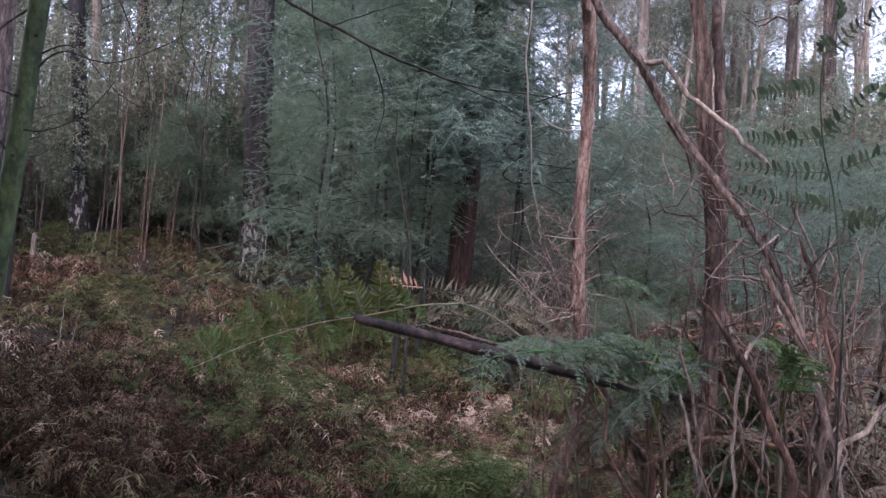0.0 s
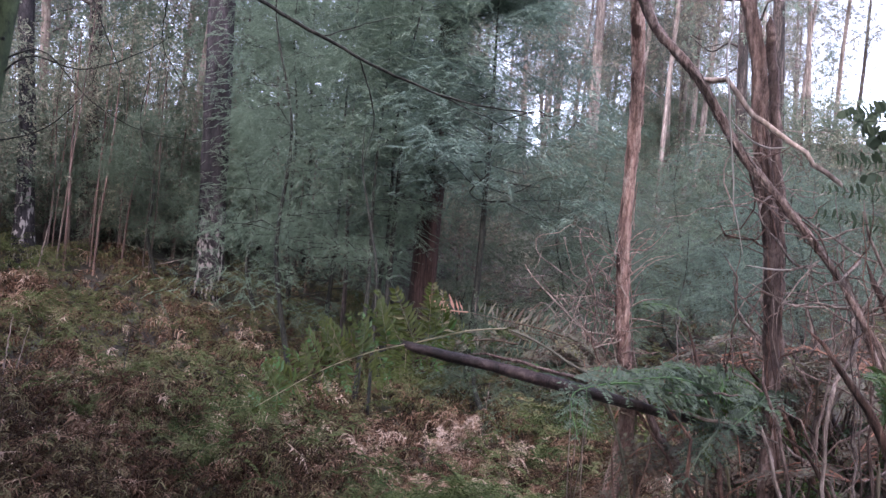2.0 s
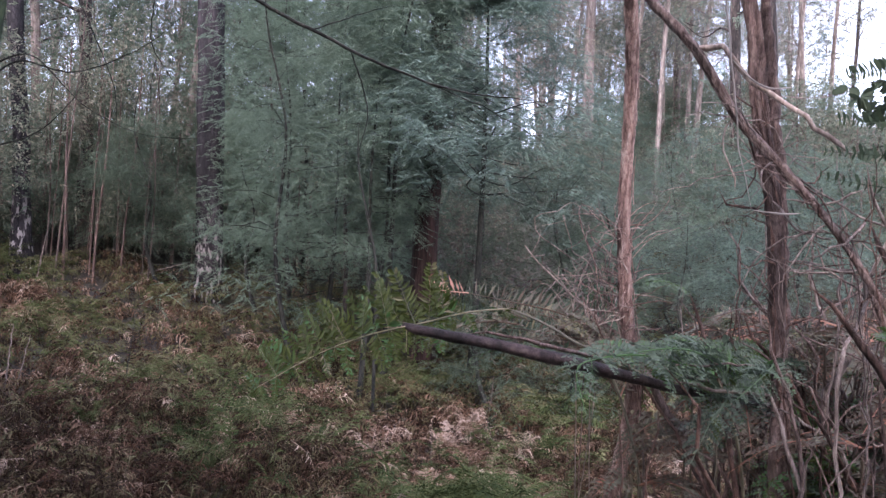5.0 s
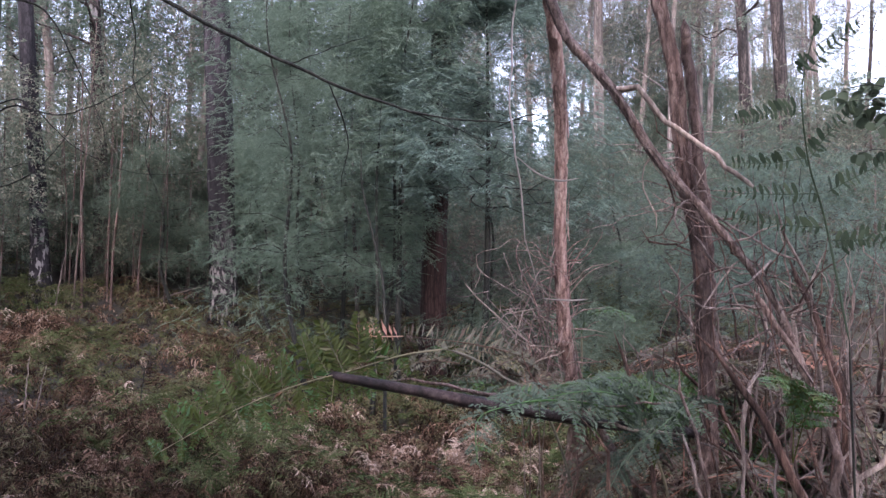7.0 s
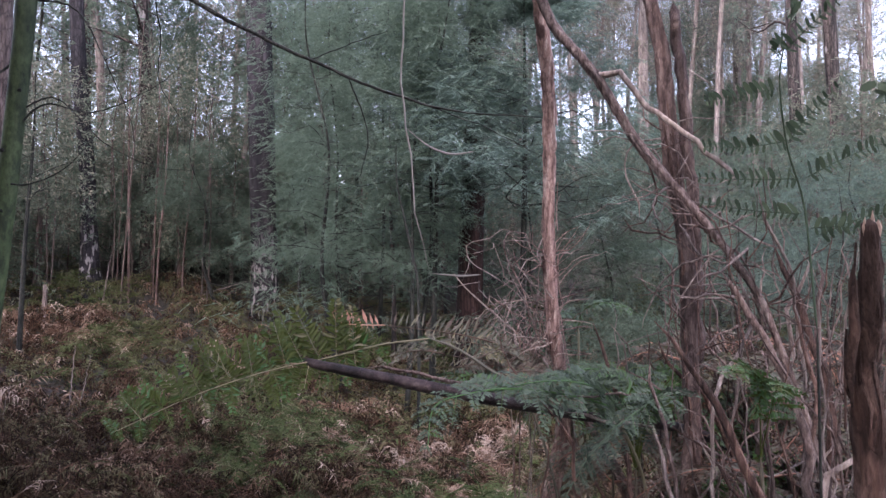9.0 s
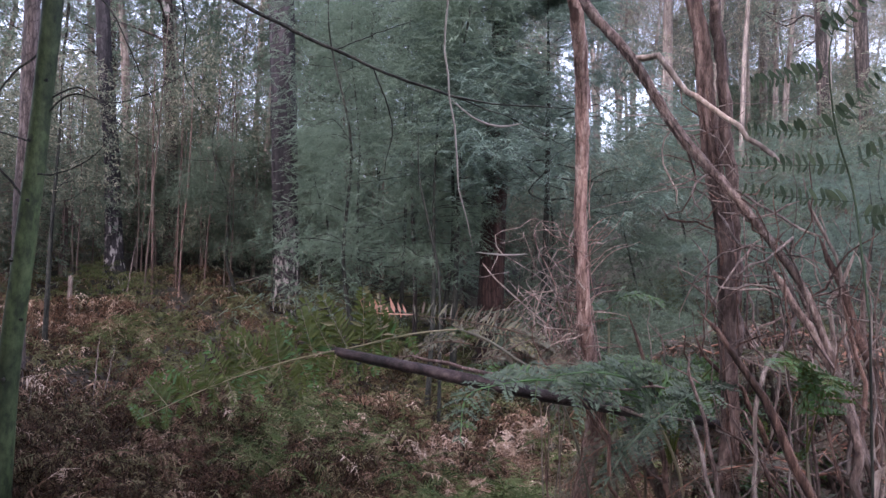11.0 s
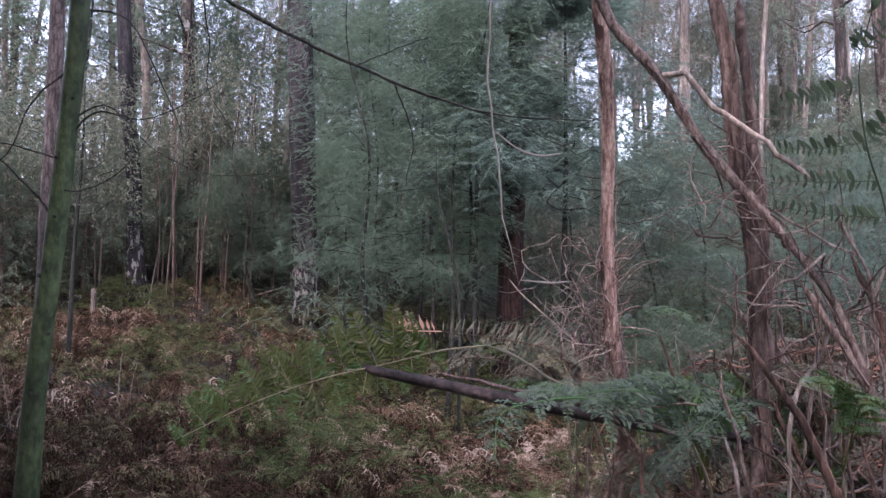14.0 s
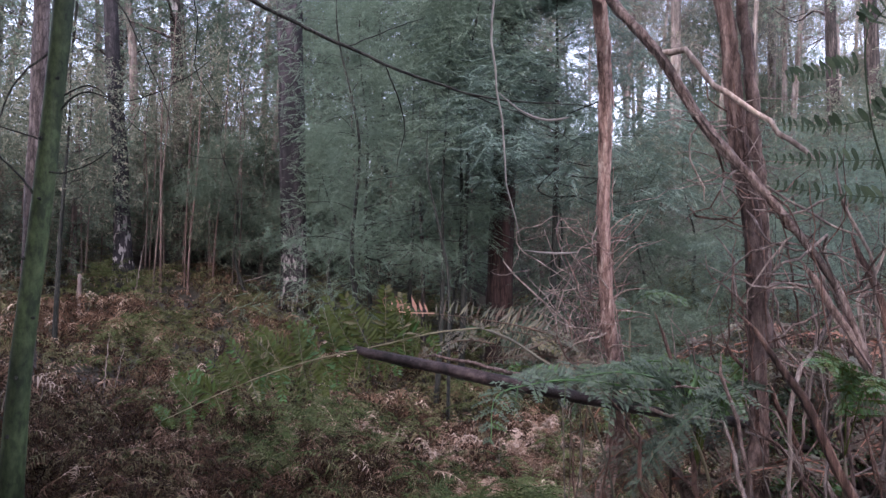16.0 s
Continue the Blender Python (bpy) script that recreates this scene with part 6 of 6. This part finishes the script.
def stalk_at(x, y, height, lean, radius, material, label):
    z = float(ground_z(x, y))
    return stem("dead_stalk", [(x + lean, y, z + height, radius * 0.4), (x + lean * 0.6, y, z + height * 0.6, radius * 0.8), (x, y, z, radius)], material, label, "dead stalk", sides=6, step=0.05, dry=True, seed=int(abs(x * 100)), group="dead stalks in the bracken")


for x, y, h, lean, rad, m, label in [
    (-5.6, 12.9, 1.15, 0.08, 0.014, BARK_GREY, "pale upright dead stalk among bracken"), (-5.45, 12.9, 1.0, 0.2, 0.01, BARK_GREY, "pale slanting dead stalk among bracken"), (-3.77, 12.8, 1.1, 0.1, 0.013, BARK_TWIG, "dark upright dead stalk among bracken"),
    (-7.2, 18.0, 1.9, 0.3, 0.02, BARK_GREY, "pale curved dead stalk by the thicket"), (-1.6, 14.0, 0.9, -0.1, 0.01, BARK_STEM, "brown dead stalk among bracken"), (-2.6, 9.5, 0.75, 0.12, 0.008, BARK_STEM, "brown dead stalk among bracken"),
    (0.9, 9.5, 0.8, -0.05, 0.007, BARK_GREY, "pale thin dead stalk among bracken"), (1.0, 8.0, 0.7, 0.1, 0.007, BARK_STEM, "brown dead stalk among bracken"), (2.3, 8.5, 0.8, 0.05, 0.008, BARK_STEM, "brown dead stalk among bracken"), (2.2, 12.5, 1.0, 0.1, 0.01, BARK_GREY, "pale thin dead stalk among bracken"),
]:
    stalk_at(x, y, h, lean, rad, m, label)
stem("broken_stump", [(-8.1, 17.3, float(ground_z(-8.1, 17.3)) + 0.95, 0.02), (-8.12, 17.3, float(ground_z(-8.1, 17.3)) + 0.85, 0.045), (-8.12, 17.3, float(ground_z(-8.1, 17.3)), 0.06)], BARK_GREY, "pale splintered broken stump", "stump", sides=10, step=0.05, fibre=0.2, seed=651)


def lying(x, y, length, angle, rise, radius, material, label):
    z = float(ground_z(x, y))
    d = np.array([math.cos(angle), math.sin(angle), rise]) * length
    e = np.array([x, y, z]) + d
    e[2] = max(e[2], float(ground_z(e[0], e[1])) + 0.1)
    return stem("fallen_branch", [(*e, radius * 0.5), (*((e + [x, y, z + 0.1]) / 2), radius * 0.8), (x, y, z + 0.02, radius)], material, label, "branch", sides=8, step=0.05, dry=True, seed=int(abs(x * 70 + y)), root=False, group="fallen branches in the bracken")


for x, y, ln, a, rise, rad, m, label in [
    (-3.9, 7.6, 1.5, 0.05, 0.12, 0.012, BARK_GREY, "pale thin fallen branch among bracken"), (-4.2, 7.3, 1.4, 0.12, 0.05, 0.009, BARK_GREY, "pale thin fallen branch among bracken"), (-4.0, 7.9, 1.1, -0.1, 0.1, 0.008, BARK_GREY, "pale thin fallen branch among bracken"),
    (-1.75, 9.4, 0.9, 0.35, 0.2, 0.02, BARK_GREY, "grey weathered fallen branch"), (-1.5, 9.7, 0.8, 2.4, 0.25, 0.016, BARK_GREY, "grey weathered fallen branch"), (-1.0, 8.6, 0.8, 0.1, 0.15, 0.011, BARK_TWIG, "dark crooked fallen branch"),
    (-6.0, 20.0, 1.8, 0.1, 0.35, 0.025, BARK_GREY, "pale fallen branch at the thicket's edge"), (-5.2, 20.3, 2.0, 0.4, 0.45, 0.022, BARK_THIN, "brown fallen branch at the thicket's edge"), (1.3, 2.2, 0.8, 0.4, 0.3, 0.018, BARK_GREY, "pale fallen branch on the bank"), (0.9, 2.6, 0.7, 0.1, 0.5, 0.014, BARK_LIMB, "brown fallen branch on the bank"),
]:
    lying(x, y, ln, a, rise, rad, m, label)
for x, y, h, lean in [(-4.75, 8.0, 1.75, 0.45), (-4.55, 8.2, 1.6, -0.3), (-4.95, 7.8, 1.5, 0.75), (-4.35, 8.1, 1.35, 0.25), (-4.8, 8.5, 1.9, 0.2)]:
    stalk_at(x, y, h, lean, 0.007, BARK_GREY, "pale crooked dead stalk by the wattle")
for k in range(9):
    x, y = r0.uniform(-5.0, -4.1), r0.uniform(7.2, 8.6)
    lying(x, y, r0.uniform(0.5, 1.1), r0.uniform(-0.6, 0.9), r0.uniform(0.2, 0.9), r0.uniform(0.004, 0.008), BARK_GREY, "pale crooked dead twig among bracken")
# slabs of broken timber and bark lying on the bank
for k in range(7):
    x, y = r0.uniform(1.1, 1.9), r0.uniform(2.0, 3.0)
    z = float(ground_z(x, y))
    d = np.array([r0.normal(), r0.normal() * 0.5, 0.35]) * 0.12
    stem("bark_slab", [(*(np.array([x, y, z + 0.14]) + d), 0.008), (*(np.array([x, y, z + 0.09]) + d * 0.5), 0.035), (x, y, z, 0.02)], SPLINTER if k % 3 == 0 else BARK_LIMB, "broken slab of pale bark on the bank", "bark", sides=7, step=0.02, rough=0.35, fibre=0.25, seed=660 + k, root=False, group="bark slabs on the bank")
# single clumps of bracken that stand out in the gully
def clump(x, y, label, tint, count, rise, reach, seed, group):
    r1 = np.random.default_rng(seed)
    f = thing("bracken_clump", (x, y, float(ground_z(x, y))), label, "fern", group)
    for k in range(count):
        a = k * 6.28 / count + r1.normal() * 0.3
        d = np.array([math.cos(a), math.sin(a), 0]) * reach * r1.uniform(0.75, 1.2)
        up = rise * r1.uniform(0.75, 1.2)
        g = Geo()
        frond(g, [(0, 0, -0.02), tuple(d * 0.25 + [0, 0, up * 0.75]), tuple(d * 0.65 + [0, 0, up]), tuple(d + [0, 0, up * 0.7])], 0.19, 11, 6, np.clip(tint + r1.normal() * 0.05, 0, 1), seed * 10 + k, droop=0.25, rough=0.13 if tint < 0.5 else 0.22, start=0.28, lobe=0.26, rings=12)
        part("frond", g.mesh("frond", FERN), f)
    return f


GREEN_CLUMPS = [clump(-3.05, 7.9, "fresh dark green bracken clump in the gully", 0.1, 7, 0.55, 0.5, 31, "green bracken clumps"), clump(0.75, 7.3, "fresh green bracken clump in the gully", 0.2, 6, 0.5, 0.45, 32, "green bracken clumps")]
TAN_CLUMPS = [clump(1.05, 7.7, "collapsed tan dead bracken clump", 0.84, 8, 0.42, 0.42, 33, "tan bracken clumps"), clump(-2.4, 7.6, "collapsed rusty brown dead bracken clump", 0.62, 8, 0.6, 0.45, 34, "tan bracken clumps")]
for k, (x, y) in enumerate([(-4.1, 8.4), (-1.2, 7.4), (-0.4, 8.1), (0.35, 8.6), (-2.0, 9.4), (1.5, 8.8), (-4.6, 9.8), (-0.9, 10.1), (0.1, 6.9), (-3.6, 10.6), (2.3, 9.6), (-1.7, 8.5)]):
    copy_thing(GREEN_CLUMPS[k % 2], pose(x, y, float(ground_z(x, y)), 0, 0, 77 * k))
for k, (x, y) in enumerate([(1.3, 8.2), (-3.3, 7.0), (0.75, 8.1), (-1.9, 7.0), (-0.3, 7.4), (-3.9, 7.6), (0.4, 7.6), (-2.9, 8.8), (-0.8, 8.7), (-1.1, 6.9), (1.7, 7.6), (-4.4, 8.9), (-2.5, 10.3), (0.9, 9.4)]):
    copy_thing(TAN_CLUMPS[0 if x > 0.2 or k % 7 == 0 else 1], pose(x, y, float(ground_z(x, y)), 0, 0, 53 * k))
CREAM_CLUMP = clump(0.95, 7.6, "collapsed bleached cream bracken clump", 0.9, 9, 0.55, 0.42, 35, "tan bracken clumps")
for k, (x, y) in enumerate([(1.6, 8.6), (1.15, 10.3), (0.1, 9.6), (2.1, 9.7), (-0.6, 10.2), (-1.6, 9.0), (0.45, 11.2), (1.7, 11.4), (-1.1, 11.6)]):
    copy_thing(CREAM_CLUMP, pose(x, y, float(ground_z(x, y)), 0, 0, 97 * k))
# faded pink fronds that stand out of the brown
for k, (x, y) in enumerate([(-2.9, 8.4), (-2.2, 10.2), (-3.6, 11.5), (0.6, 10.4), (1.4, 9.6), (-0.9, 9.9), (-4.6, 12.0), (2.0, 11.2)]):
    z = float(ground_z(x, y))
    f = thing("dead_frond", (x, y, z), "faded pink-brown dead bracken frond", "fern", "faded fronds")
    a = r0.uniform(0, 6.28)
    d = np.array([math.cos(a), math.sin(a) * 0.5, 0]) * 0.42
    g = Geo()
    frond(g, [(0, 0, -0.02), tuple(d * 0.2 + [0, 0, 0.45]), tuple(d * 0.6 + [0, 0, 0.47]), tuple(d + [0, 0, 0.22])], 0.09, 12, 5, 0.76, 670 + k, droop=0.3, rough=0.18, start=0.5, face=(0, -0.7, 0.7))
    part("blade", g.mesh("blade", FERN), f)
